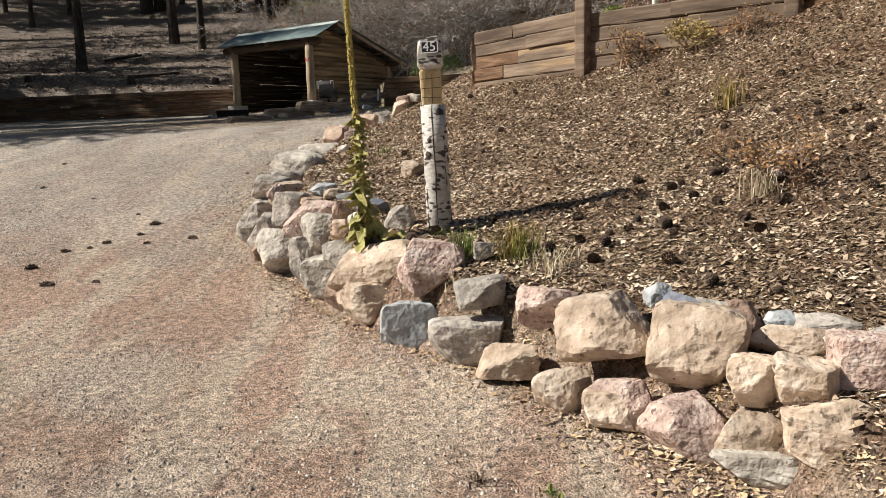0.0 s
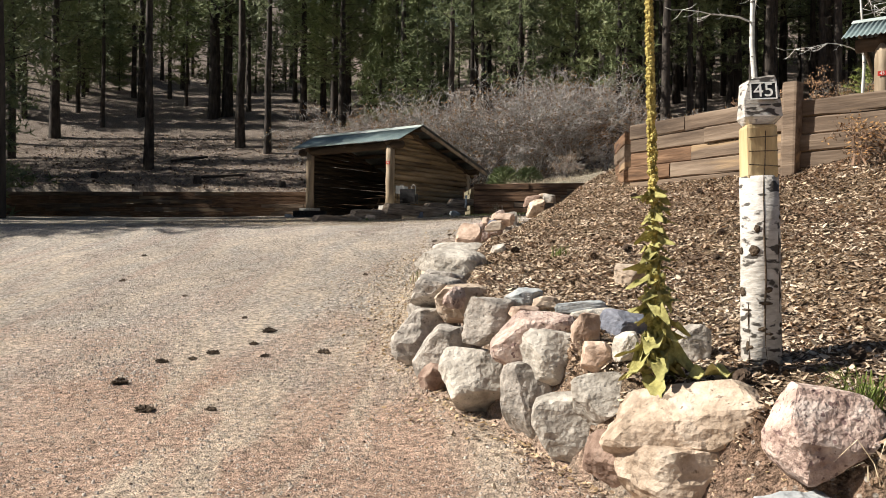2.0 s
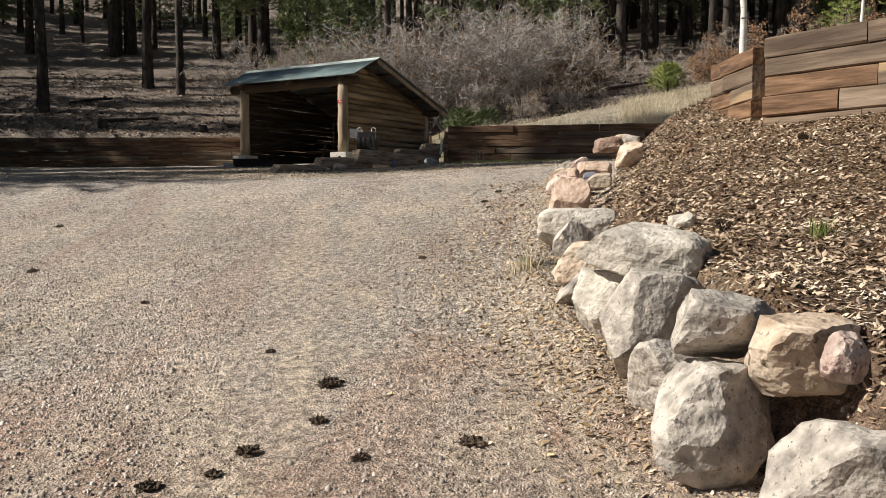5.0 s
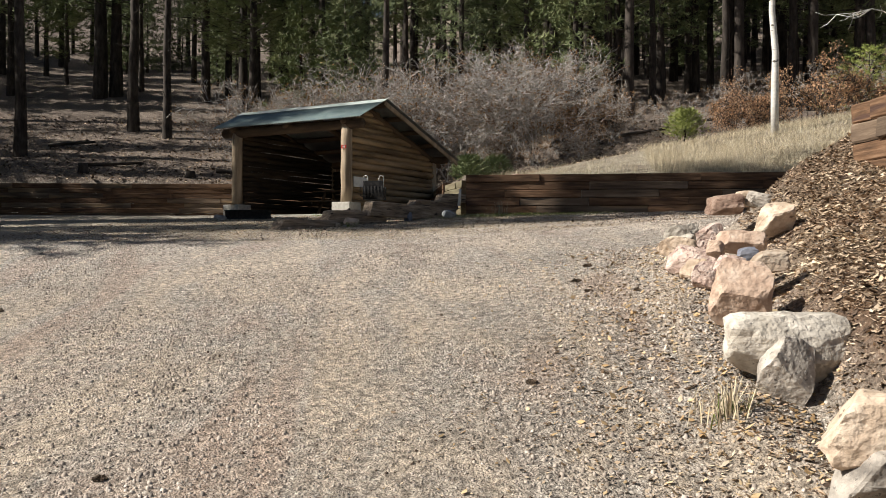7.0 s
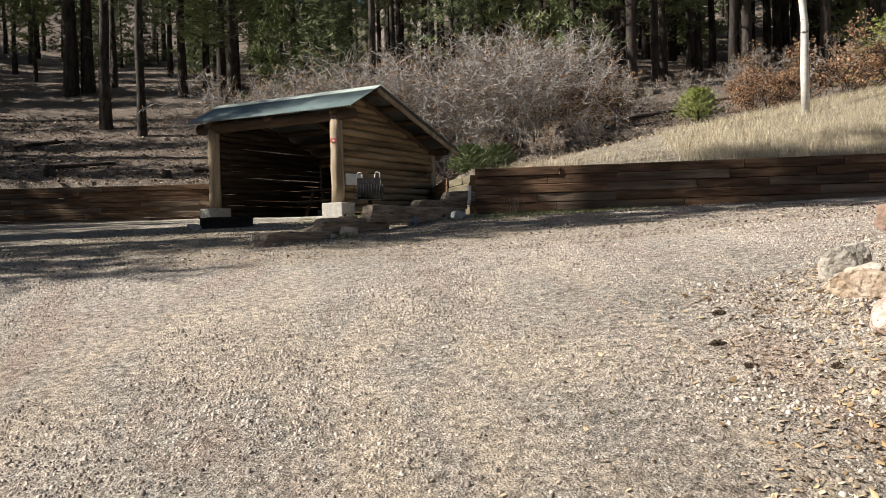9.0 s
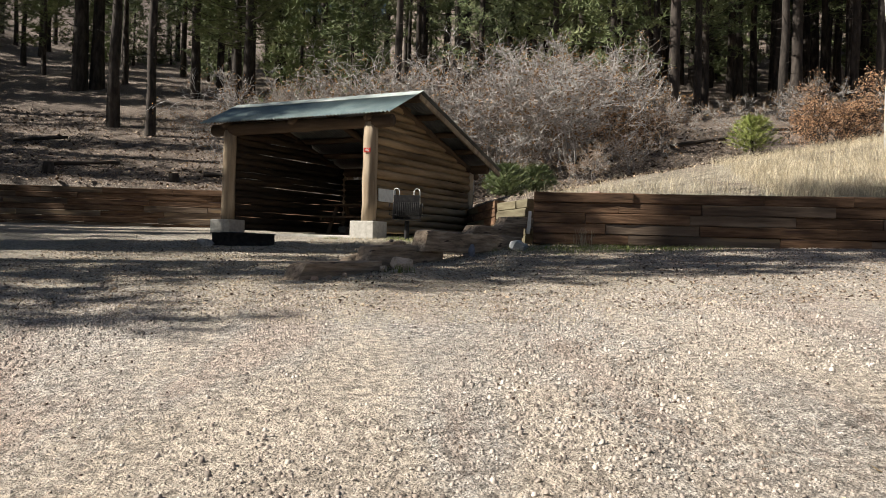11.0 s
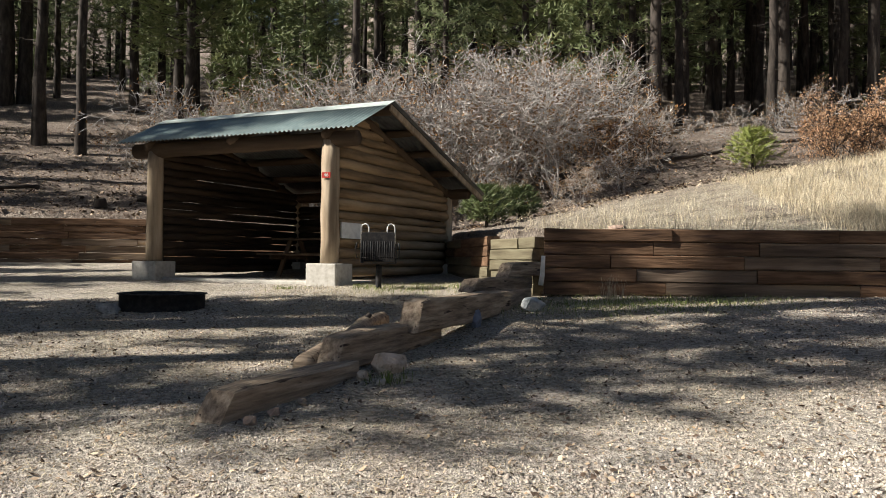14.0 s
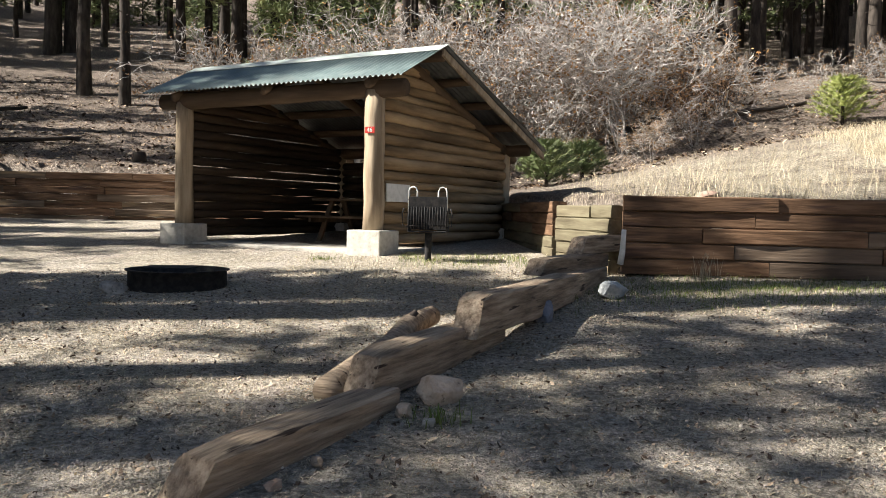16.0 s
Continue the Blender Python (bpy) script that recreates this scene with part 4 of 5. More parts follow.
OAKS = [shrub_meshes(21, 4.6, 6, .30, M_LEAF, 4), shrub_meshes(22, 4.2, 6, .24, M_LEAF, 4), shrub_meshes(23, 3.6, 6, .5, M_LEAF, 4)]
OAK_O = shrub_meshes(24, 2.6, 6, 1.0, M_LEAF_O, 4, M_BARK, .009, (1, 2))


def shrub(x, y, me, s, label, turn):
    ob = thing("scrub_oak", pose(x, y, ground_z(x, y) - .05, 0, 0, turn), label, "shrub", "scrub oaks")
    ob.scale = (s, s, s)
    part("branchwork", me[0], ob)
    part("foliage", me[1], ob)


oak = random.Random(5)
for i in range(30):
    x = -9.5 + 13.0 * ((i * .618) % 1) + oak.uniform(-.5, .5)
    y = 39.3 + 6.5 * (i / 30) + oak.uniform(-.5, .5) + (2.0 if x < -6 else 0)
    hgt = 1.0 + .25 * math.exp(-((x + 1.5) / 5) ** 2)
    shrub(x, y, OAKS[i % 3], hgt * oak.uniform(.8, 1.05), "leafless grey scrub oak thicket behind the shelter", oak.uniform(0, 360))
for x, y, s in ((8.0, 35.2, .6), (9.0, 35.8, .6), (10.6, 35.4, .9), (12.1, 33.8, .8), (9.8, 38.0, .8), (13.2, 32.5, .9), (3.9, 41.0, .7), (5.0, 42.0, .6)):
    shrub(x, y, OAK_O, s, "scrub oak with orange-brown dry leaves", (x * 77) % 360)
for x, y, s in ((7.3, 39.5, .5), (10.5, 40.5, .6), (13.5, 40, .7), (5.3, 41.5, .6), (1.5, 36.5, .35), (3.3, 38.5, .4), (-.6, 36.6, .35), (16, 41, .8), (-10.5, 47.5, .7), (-12.5, 51, .6)):
    shrub(x, y, OAKS[2], s, "low leafless scrub oak on the slope", (x * 47) % 360)


def aspen(x, y, height, r, label, seed, limb=True):
    rng = random.Random(seed)
    ob = thing("aspen_tree", pose(x, y, ground_z(x, y) - .1), label, "tree", "aspens")
    k = 10
    pts = [(rng.uniform(-.05, .05) - .03 * i, rng.uniform(-.04, .04), height * i / k) for i in range(k + 1)]
    V, Fc = tube_data(pts, [r * (1 - .8 * i / k) for i in range(k + 1)], 10, seed, .03)
    part("trunk", mesh("trunk", V, Fc, M_ASPEN, True), ob)
    for b in range(7):
        z = height * (.36 + .08 * b)
        a = (math.pi + .15) if b == 0 else rng.uniform(0, 6.28)
        ln = 2.9 if b == 0 else rng.uniform(.8, 1.8)
        p = Vector((-.03 * z, 0, z))
        pp, rr = [p], [r * .3]
        d = Vector((math.cos(a), math.sin(a), .32))
        for i in range(5):
            d = (d + Vector((rng.gauss(0, .18), rng.gauss(0, .18), rng.gauss(-.06, .15)))).normalized()
            p = p + d * ln / 5
            pp.append(p)
            rr.append(r * .28 * (1 - i / 5.5))
        V, Fc = tube_data(pp, rr, 6, b, 0)
        tw = random.Random(b)
        for i in range(2, 6):
            for _ in range(3):
                e = (d + Vector((tw.gauss(0, .7), tw.gauss(0, .7), tw.gauss(0, .6)))).normalized()
                v2, f2 = tube_data([pp[i], pp[i] + e * .35, pp[i] + e * .6 + Vector((0, 0, .1))], [.012, .008, .004], 4, 0, 0)
                o = len(V)
                V += v2
                Fc += [tuple(q + o for q in f) for f in f2]
        part("limb", mesh("limb", V, Fc, M_ASPEN, True), ob)
    return ob


aspen(7.45, 31.45, 12.5, .115, "bare white-barked aspen on the dry grass slope", 3)
aspen(10.6, 30.2, 8.0, .06, "slender bare white aspen sapling", 4, False)


def young_pine(x, y, h, material, label, seed):
    rng = random.Random(seed)
    ob = thing("young_pine", pose(x, y, ground_z(x, y) - .04), label, "sapling")
    V, Fc = tube_data([(0, 0, 0), (0, 0, h * .5), (0, 0, h)], [.05, .035, .01], 6, seed)
    part("trunk", mesh("trunk", V, Fc, M_BARK, True), ob)
    NV, NF = [], []
    for b in range(70):
        f = b / 70
        a, ln = b * 2.4, h * .62 * (1 - f) ** .6 + .12
        for c in range(11):
            t = rng.uniform(.15, 1)
            p = Vector((math.cos(a) * ln * t, math.sin(a) * ln * t, h * (.08 + .92 * f) + t * ln * .45))
            for q in range(9):
                d = Vector((rng.gauss(math.cos(a) * .6, .8), rng.gauss(math.sin(a) * .6, .8), rng.gauss(.7, .6))).normalized()
                s = d.orthogonal().normalized()
                o = len(NV)
                NV += [p - s * .011, p + s * .011, p + d * rng.uniform(.10, .20)]
                NF.append((o, o + 1, o + 2))
    part("needles", mesh("needles", NV, NF, material), ob)


young_pine(7.2, 38.3, 1.25, M_NEEDLE_Y, "bushy young pine with bright yellow-green needles", 8)
young_pine(-1.2, 35.6, 1.0, M_NEEDLE, "dark green low juniper behind the shelter", 9)
young_pine(-.2, 36.4, .85, M_NEEDLE, "dark green low juniper on the slope", 10)
young_pine(14.5, 38.5, 3.2, M_NEEDLE_Y, "bushy young pine with bright yellow-green needles", 12)
young_pine(17.0, 36.5, 4.5, M_NEEDLE_Y, "bushy young pine with bright yellow-green needles", 13)


# ==== grasses
def blades(name, label, category, material, n, where, h, lean=.35, width=.006, seed=1):
    """Loose blades of grass over an area: where(rng) gives a place or None."""
    rng = random.Random(seed)
    P = [p for p in (where(rng) for _ in range(n)) if p]
    Z = zones(np.array([p[0] for p in P]), np.array([p[1] for p in P]))[3]
    V, Fc = [], []
    for (x, y), z in zip(P, Z):
        hh, a = rng.uniform(*h), rng.uniform(0, 6.28)
        dx, dy = rng.gauss(0, lean) * hh, rng.gauss(0, lean) * hh
        c, s = math.cos(a) * width, math.sin(a) * width
        o = len(V)
        V += [(x - c, y - s, z - .03), (x + c, y + s, z - .03), (x + dx * .4 + c * .7, y + dy * .4 + s * .7, z + hh * .6), (x + dx * .4 - c * .7, y + dy * .4 - s * .7, z + hh * .6), (x + dx, y + dy, z + hh * .95)]
        Fc += [(o, o + 1, o + 2, o + 3), (o + 3, o + 2, o + 4)]
    return tagged(new(name, mesh(name, V, Fc, material)), label, category, kind="stuff")


def slope_spot(rng):
    x, y = rng.uniform(-1.2, 15), rng.uniform(24.0, 36)
    yl = np.interp(x, [-2.1, 5.6, 20], [26.45, 24.6, 20.9])
    if y < yl + .25 or rng.random() > (1 if x > 2.2 + .25 * (y - 26) else .12) or rng.random() < (y - 31) * .2:
        return None
    return (x, y)


blades("dry_grass", "tall straw-coloured dry grass on the slope", "grass", M_GRASS, 110000, slope_spot, (.07, .33), .5, .0026, 3)
blades("dry_grass_edge", "short dry grass at the timber wall", "grass", M_GRASS, 7000, lambda r: (r.uniform(-5.2, .8), r.uniform(24.0, 28.8)) if r.random() < .8 else (r.uniform(-6, -3), r.uniform(26.5, 28.4)), (.015, .06), 1.2, .003, 4)
blades("green_grass", "sparse green grass at the timber wall", "grass", M_GRASS_G, 3600, lambda r: (r.gauss(-1.2, 1.0), r.gauss(25.2, .45)) if r.random() < .7 else (r.uniform(-4.6, -2.9), r.gauss(28.0, .35)), (.025, .08), .8, .003, 5)
blades("needle_litter", "dry straw and pine needles strewn on the yard", "litter", M_GRASS, 60000, lambda r: (r.gauss(-5.5, 2.6), r.uniform(18.0, 26.4)), (.004, .02), 4.5, .003, 6)


# ==== number post of birch
def birch_post():
    ob = thing("number_post", pose(0, 6.82, -.06, 0, -1.5, 0), "white birch number post with carved top", "post")
    V, Fc = tube_data([(0, 0, -.2), (0, 0, .3), (.004, 0, .62), (.0, 0, .98)], [.098, .096, .094, .092], 18, 3, .02)
    part("bark_shaft", mesh("bark_shaft", V, Fc, M_BIRCH, True), ob, None, "white birch bark with dark scars")
    rng = random.Random(4)
    for i in range(16):
        a, z = rng.uniform(-3.2, .2), rng.uniform(.04, .95)
        w, h = rng.uniform(.008, .03), rng.uniform(.006, .03)
        bm = bmesh.new()
        bmesh.ops.create_icosphere(bm, subdivisions=2, radius=1)
        for v in bm.verts:
            v.co = Vector((v.co.x * w, v.co.y * .006, v.co.z * h)) * (1 + .5 * noise.noise(v.co * 2 + Vector((i, 0, 0))))
        part("bark_scar", bm_mesh("bark_scar", bm, M_DUNG, True), ob, Matrix.Rotation(a + math.pi / 2, 4, "Z") @ Matrix.Translation((0, -.094, z)))
    for a, z0, z1 in ((-1.62, .05, .98), (-2.5, .0, .35), (-.7, .3, .7)):
        pts = [(math.cos(a + rng.uniform(-.06, .06)) * .0945, math.sin(a) * .0945, z0 + (z1 - z0) * i / 9) for i in range(10)]
        V, Fc = tube_data(pts, [.003] + [rng.uniform(.0025, .006) for _ in range(8)] + [.002], 5)
        part("bark_crack", mesh("bark_crack", V, Fc, M_DUNG, True), ob, None, "dark vertical crack in the bark")
    bm = box_bm(.155, .15, .27, .02, (0, 0, 1.10))
    for v in bm.verts:
        v.co += Vector((noise.noise(v.co * 9), noise.noise(v.co * 9 + Vector((5, 0, 0))), 0)) * .008
    part("cut_block", bm_mesh("cut_block", bm, M_CUTWOOD), ob, None, "yellow fresh-cut squared wood")
    for z in (1.03, 1.10, 1.17):
        part("kerf", bm_mesh("kerf", box_bm(.14, .004, .004, 0), M_DUNG), ob, pose(0, -.077, z, 0, rng.uniform(-4, 4), 0))
    part("kerf", bm_mesh("kerf", box_bm(.004, .004, .22, 0), M_DUNG), ob, pose(.008, -.077, 1.09, 0, 2, 0))
    V, Fc = tube_data([(0, 0, 1.235), (0, 0, 1.27), (0, .0, 1.35), (.006, .02, 1.455)], [.075, .098, .096, .088], 16, 5, .04)
    V = [Vector(v) for v in V]
    for v in V:
        if v.z > 1.26 and v.y < -.03:
            v.y = -.03 - (1.455 - v.z) * .18 - .02
        if v.z > 1.42:
            v.z += .02 * v.x / .09
    part("carved_cap", mesh("carved_cap", V, Fc, M_BIRCH), ob, None, "bark-covered cap with a slanted face")
    p = number_plate(ob, "45", pose(.005, -.075, 1.395, -10, 0, -4), .118, .085, M_INK, M_WHITE, .098)
    for dx, dz, w, h in ((0, .041, .122, .006), (0, -.041, .122, .006), (.06, 0, .006, .085), (-.06, 0, .006, .085)):
        part("border", bm_mesh("border", box_bm(w, .004, h, 0), M_WHITE), p, pose(dx, -.005, dz))
    part("arrow", bm_mesh("arrow", box_bm(.05, .004, .006, 0), M_INK), ob, pose(.01, -.086, 1.325, -8, 0, 0), "small dark painted arrow")


birch_post()


# ==== mullein
def leaf_mesh(name, ln, w, material, curl, seed):
    rng = random.Random(seed)
    V, Fc = [], []
    k = 12
    for i in range(k + 1):
        f = i / k
        ww = w * math.sin(math.pi * min(.97, f * .9 + .08)) ** .8
        z = .05 * ln * math.sin(f * 3) - curl * ln * f * f
        for j, s in enumerate((-1, -.5, 0, .5, 1)):
            ruf = abs(s) * ww * (.5 + .75 * math.sin(f * 13 + s * 2 + seed))
            V.append((s * ww, f * ln, z + ruf + rng.uniform(-.002, .002)))
        for j, s in enumerate((-1, -.5, 0, .5, 1)):
            ruf = abs(s) * ww * (.5 + .75 * math.sin(f * 13 + s * 2 + seed))
            V.append((s * ww, f * ln, z + ruf - .004))
    for i in range(k):
        a, b = i * 10, i * 10 + 10
        for j in range(4):
            Fc.append((a + j, a + j + 1, b + j + 1, b + j))
            Fc.append((a + 5 + j, b + 5 + j, b + 6 + j, a + 6 + j))
    return mesh(name, V, Fc, material, True)


def mullein(x, y, z, h):
    ob = thing("mullein_plant", pose(x, y, z, 0, -2.0, 0), "tall yellow-green mullein with a long seed spike", "plant")
    V, Fc = tube_data([(0, 0, -.05), (.01, 0, h * .3), (0, .01, h * .55), (.012, 0, h * .8), (.0, 0, h)], [.018, .017, .014, .011, .006], 7, 2)
    part("stalk", mesh("stalk", V, Fc, M_SPIKE, True), ob)
    # knobby spike
    rng = random.Random(9)
    V, Fc = [], []
    for i in range(620):
        f = rng.random() ** .8
        zz = h * (.47 + .53 * f)
        a = rng.uniform(0, 6.28)
        r = .019 * (1 - f * .35)
        c = Vector((math.cos(a) * r, math.sin(a) * r, zz))
        s = rng.uniform(.006, .013)
        o = len(V)
        V += [c + Vector(q) * s for q in ((1, 0, 0), (-1, 0, 0), (0, 1, 0), (0, -1, 0), (0, 0, 1.3), (0, 0, -1.3))]
        Fc += [(o + q[0], o + q[1], o + q[2]) for q in ((0, 2, 4), (2, 1, 4), (1, 3, 4), (3, 0, 4), (2, 0, 5), (1, 2, 5), (3, 1, 5), (0, 3, 5))]
    part("seed_spike", mesh("seed_spike", V, Fc, M_SPIKE), ob, None, "knobbly yellow-brown seed spike")
    ls = [leaf_mesh("leaf", .115, .043, M_MULLEIN, 1.1, 1), leaf_mesh("leaf", .08, .030, M_MULLEIN, 1.0, 2), leaf_mesh("leaf", .15, .055, M_MULLEIN, 1.0, 3)]
    for i in range(96):
        f = i / 96
        big = 2 if f < .22 else (0 if f < .6 else 1)
        lf = part("leaf", ls[big], ob, pose(0, 0, h * (.0 + .50 * f) + .02, rng.uniform(-35, 70) if big < 2 else rng.uniform(-20, 60), rng.uniform(-50, 50), i * 137.5 + rng.uniform(-30, 30)))
        lf.scale = [rng.uniform(.5, 1.05)] * 3


mullein(-.55, 6.62, -.10, 1.86)
fl = new("fallen_leaf", leaf_mesh("fallen_leaf", .26, .05, M_MULLEIN, .12, 7))
fl.matrix_basis = pose(-.44, 6.5, ground_z(-.44, 6.5) + .03, 6, 0, -82)
tagged(fl, "large yellow mullein leaf lying on a stone", "leaf")


# ==== grass tufts, small plants
def tuft(x, y, z, n, h, material, label, seed, spread=.10, droop=.5, width=.0032, name="grass_tuft"):
    rng = random.Random(seed)
    V, Fc = [], []
    for _ in range(n):
        a, r = rng.uniform(0, 6.28), abs(rng.gauss(0, spread))
        b = rng.uniform(0, 6.28)
        hh = h * rng.uniform(.5, 1.1)
        p = Vector((math.cos(a) * r, math.sin(a) * r, -.03))
        d = Vector((math.cos(b), math.sin(b), 0)) * hh * rng.uniform(.1, droop)
        s = Vector((-math.sin(b), math.cos(b), 0)) * width
        q1, q2, q3 = p + d * .25 + Vector((0, 0, hh * .5)), p + d * .65 + Vector((0, 0, hh * .85)), p + d * 1.3 + Vector((0, 0, hh * rng.uniform(.5, .95)))
        o = len(V)
        V += [p - s, p + s, q1 + s * .9, q1 - s * .9, q2 + s * .6, q2 - s * .6, q3]
        Fc += [(o, o + 1, o + 2, o + 3), (o + 3, o + 2, o + 4, o + 5), (o + 5, o + 4, o + 6)]
    ob = new(name, mesh(name, V, Fc, material))
    ob.matrix_basis = pose(x, y, z)
    return tagged(ob, label, "grass" if name == "grass_tuft" else "plant", kind="stuff")


tuft(.17, 6.05, -.13, 90, .26, M_GRASS_G, "green grass tuft growing between the stones", 1, .07, .8)
tuft(.52, 5.95, -.13, 150, .32, M_GRASS_O, "rusty green-yellow grass tuft by the stones", 2, .09, .7)
tuft(.55, 5.85, -.14, 60, .26, M_GRASS_G, "green grass tuft growing between the stones", 3, .08, .7)
tuft(.12, 5.72, -.33, 40, .25, M_GRASS, "dry grass hanging over a stone", 4, .05, .9)
tuft(1.05, 4.86, -.60, 60, .26, M_GRASS, "dry grass tuft between the stones", 5, .05, .6)
tuft(.72, 5.6, -.15, 60, .20, M_GRASS, "dry grass tuft on the bank", 6, .1, .8)
tuft(-2.2, 11.7, .12, 70, .30, M_GRASS, "dry grass tuft at a stone", 7, .07, .5)
tuft(-2.16, 11.72, .12, 30, .22, M_GRASS_G, "green grass tuft at a stone", 8, .06, .5)
tuft(2.62, 8.2, ground_z(2.62, 8.2), 90, .36, M_GRASS_O, "yellowing weed clump on the bank", 9, .12, .5)
tuft(2.2, 6.1, ground_z(2.2, 6.1), 70, .24, M_GRASS, "dry grass tuft on the bank", 10, .1, .7)
tuft(-.75, 10.4, ground_z(-.75, 10.4), 40, .14, M_GRASS_G, "low green weed on the bank", 11, .08, .6)
tuft(1.45, 4.15, -.50, 26, .16, M_MULLEIN, "small yellow-green leafy plant between stones", 12, .05, .8, .022, "leafy_plant")
tuft(.5, 3.75, -.74, 30, .07, M_GRASS_G, "small green weed on the gravel", 13, .05, .9, .006, "weed")
tuft(.22, 3.85, -.74, 40, .07, M_CONE, "small dark weed on the gravel", 14, .05, .9, .006, "weed")
tuft(-4.45, 21.4, ground_z(-4.45, 21.4), 60, .12, M_GRASS_G, "green grass tuft at the timber edging", 15, .1, .8)
tuft(-5.6, 28.2, ground_z(-5.6, 28.2), 120, .10, M_GRASS_G, "green grass tuft at the shelter slab", 16, .18, .8)
tuft(-1.45, 25.6, ground_z(-1.45, 25.6), 40, .40, M_GRASS, "tall dry grass at the timber wall", 17, .1, .35)
tuft(-1.1, 15.4, ground_z(-1.1, 15.4), 14, .16, M_GRASS_G, "green weed at the end of the stones", 18, .05, .3)
for i, (x, y, s) in enumerate(((2.35, 11.1, .5), (3.0, 10.45, .42), (3.35, 10.1, .4), (2.2, 7.0, .3), (2.5, 6.3, .4))):
    me = shrub_meshes(60 + i, 1.0, 9, .3 if i != 1 else 1.0, M_LEAF if i != 1 else M_GRASS_O, 3, M_STEM, .0035)
    ob = thing("dry_weed", pose(x, y, ground_z(x, y) - .02), "dry reddish-brown weed with fine stems", "weed", "dry weeds on the bank")
    ob.scale = (s, s, s)
    tagged(part("stalk", me[0], ob), kind="stuff")
    tagged(part("seed_head", me[1], ob), kind="stuff")


# ==== pine cones and dark clods
def cone_mesh(seed):
    rng = random.Random(seed)
    V, Fc = [], []
    for i in range(70):
        f = i / 70
        a = i * 2.4
        r = .034 * math.sin(math.pi * (.12 + .83 * f)) ** .7
        c = Vector((math.cos(a) * r, math.sin(a) * r, f * .085 - .01))
        d = Vector((math.cos(a), math.sin(a), .35))
        s = Vector((-math.sin(a), math.cos(a), 0)) * .010
        o = len(V)
        V += [c * .5 - s * .4 + Vector((0, 0, c.z * .5)), c * .5 + s * .4 + Vector((0, 0, c.z * .5)), c + d * .010 + s, c + d * .016, c + d * .010 - s, c + d * .008 + Vector((0, 0, -.005))]
        Fc += [(o, o + 1, o + 2, o + 4), (o + 4, o + 2, o + 3), (o, o + 4, o + 5), (o + 4, o + 3, o + 5), (o + 3, o + 2, o + 5), (o + 2, o + 1, o + 5), (o + 1, o, o + 5)]
    return mesh("pine_cone", V, Fc, M_CONE)


CONES = [cone_mesh(1), cone_mesh(2)]
cr = random.Random(31)
placed = 0
while placed < 80:
    x, y = cr.gauss(1.9, .9), cr.gauss(6.2, .8)
    if placed > 60:
        x, y = cr.uniform(-1.2, 3.4), cr.uniform(6, 14.5)
    w_, t_, h_, z_ = zones(np.array([x]), np.array([y]))
    if w_[0] < .98 or t_[0]:
        continue
    ob = new("pine_cone", CONES[placed % 2])
    s = cr.uniform(.55, .95)
    ob.matrix_basis = pose(x, y, float(z_[0]) + .022 * s, cr.uniform(30, 110), cr.uniform(-30, 30), cr.uniform(0, 360)) @ Matrix.Scale(s, 4)
    tagged(ob, "open brown pine cone lying on the leaf litter", "pine cone", "pine cones on the bank")
    placed += 1


def clod(x, y, w, seed):
    rng = random.Random(seed)
    bm = bmesh.new()
    bmesh.ops.create_icosphere(bm, subdivisions=4, radius=1)
    off = Vector((seed * 3.3, seed * 1.9, 0))
    for v in bm.verts:
        k = 1 + .5 * noise.noise(v.co * 2.2 + off) + .45 * noise.noise(v.co * 5 + off) + .3 * noise.noise(v.co * 10 + off)
        lump = 1 + .7 * noise.noise(v.co * 6 - off)
        v.co = Vector((v.co.x * w * .42 * k, v.co.y * w * .32 * k, v.co.z * w * .2 * k * lump))
    ob = new("dark_clod", bm_mesh("dark_clod", bm, M_DUNG))
    ob.matrix_basis = pose(x, y, ground_z(x, y) + .004, 0, 0, rng.uniform(-30, 30))
    tagged(ob, "dark crumbly clod lying on the gravel drive", "clod", "dark clods on the drive")


for i, (x, y, w) in enumerate(((-3.45, 10.05, .17), (-3.46, 9.62, .12), (-3.25, 9.25, .1), (-3.72, 9.33, .15), (-3.82, 9.13, .1), (-4.04, 9.04, .13), (-4.11, 8.46, .17), (-3.63, 7.82, .17),
                               (-3.21, 7.89, .1), (-3.83, 10.51, .08), (-6.8, 14.8, .11), (-6.2, 12.85, .13), (-2.27, 14.43, .1), (-2.08, 14.86, .1), (-2.95, 12.43, .09), (-4.87, 11.6, .08), (-2.25, 14.1, .09), (-1.95, 13.9, .08), (-2.78, 9.35, .16))):
    clod(x, y, w * .8, i)


# ==== fire ring and grill
def fire_ring(x, y, z, r, h):
    ob = thing("fire_ring", pose(x, y, z), "black steel campfire ring standing on gravel", "fire ring")
    n = 40
    V, Fc = [], []
    for i in range(n):
        a = 2 * math.pi * i / n
        for rr, zz in ((r, -.03), (r, h), (r + .025, h), (r + .025, h + .012), (r - .012, h + .012), (r - .012, -.03)):
            V.append((math.cos(a) * rr, math.sin(a) * rr, zz))
    for i in range(n):
        for j in range(5):
            a, b = i * 6 + j, ((i + 1) % n) * 6 + j
            Fc.append((a, b, b + 1, a + 1))
    part("ring", mesh("ring", V, Fc, M_STEEL, True), ob)
    part("grate", bm_mesh("grate", box_bm(.5, .34, .012, .003, (-.1, .1, h + .02)), M_STEEL), ob)
    part("ash_bed", bm_mesh("ash_bed", box_bm(r * 1.3, r * 1.3, .05, .01, (0, 0, .0)), M_DUNG), ob)


fire_ring(-6.84, 25.75, 1.36, .48, .22)


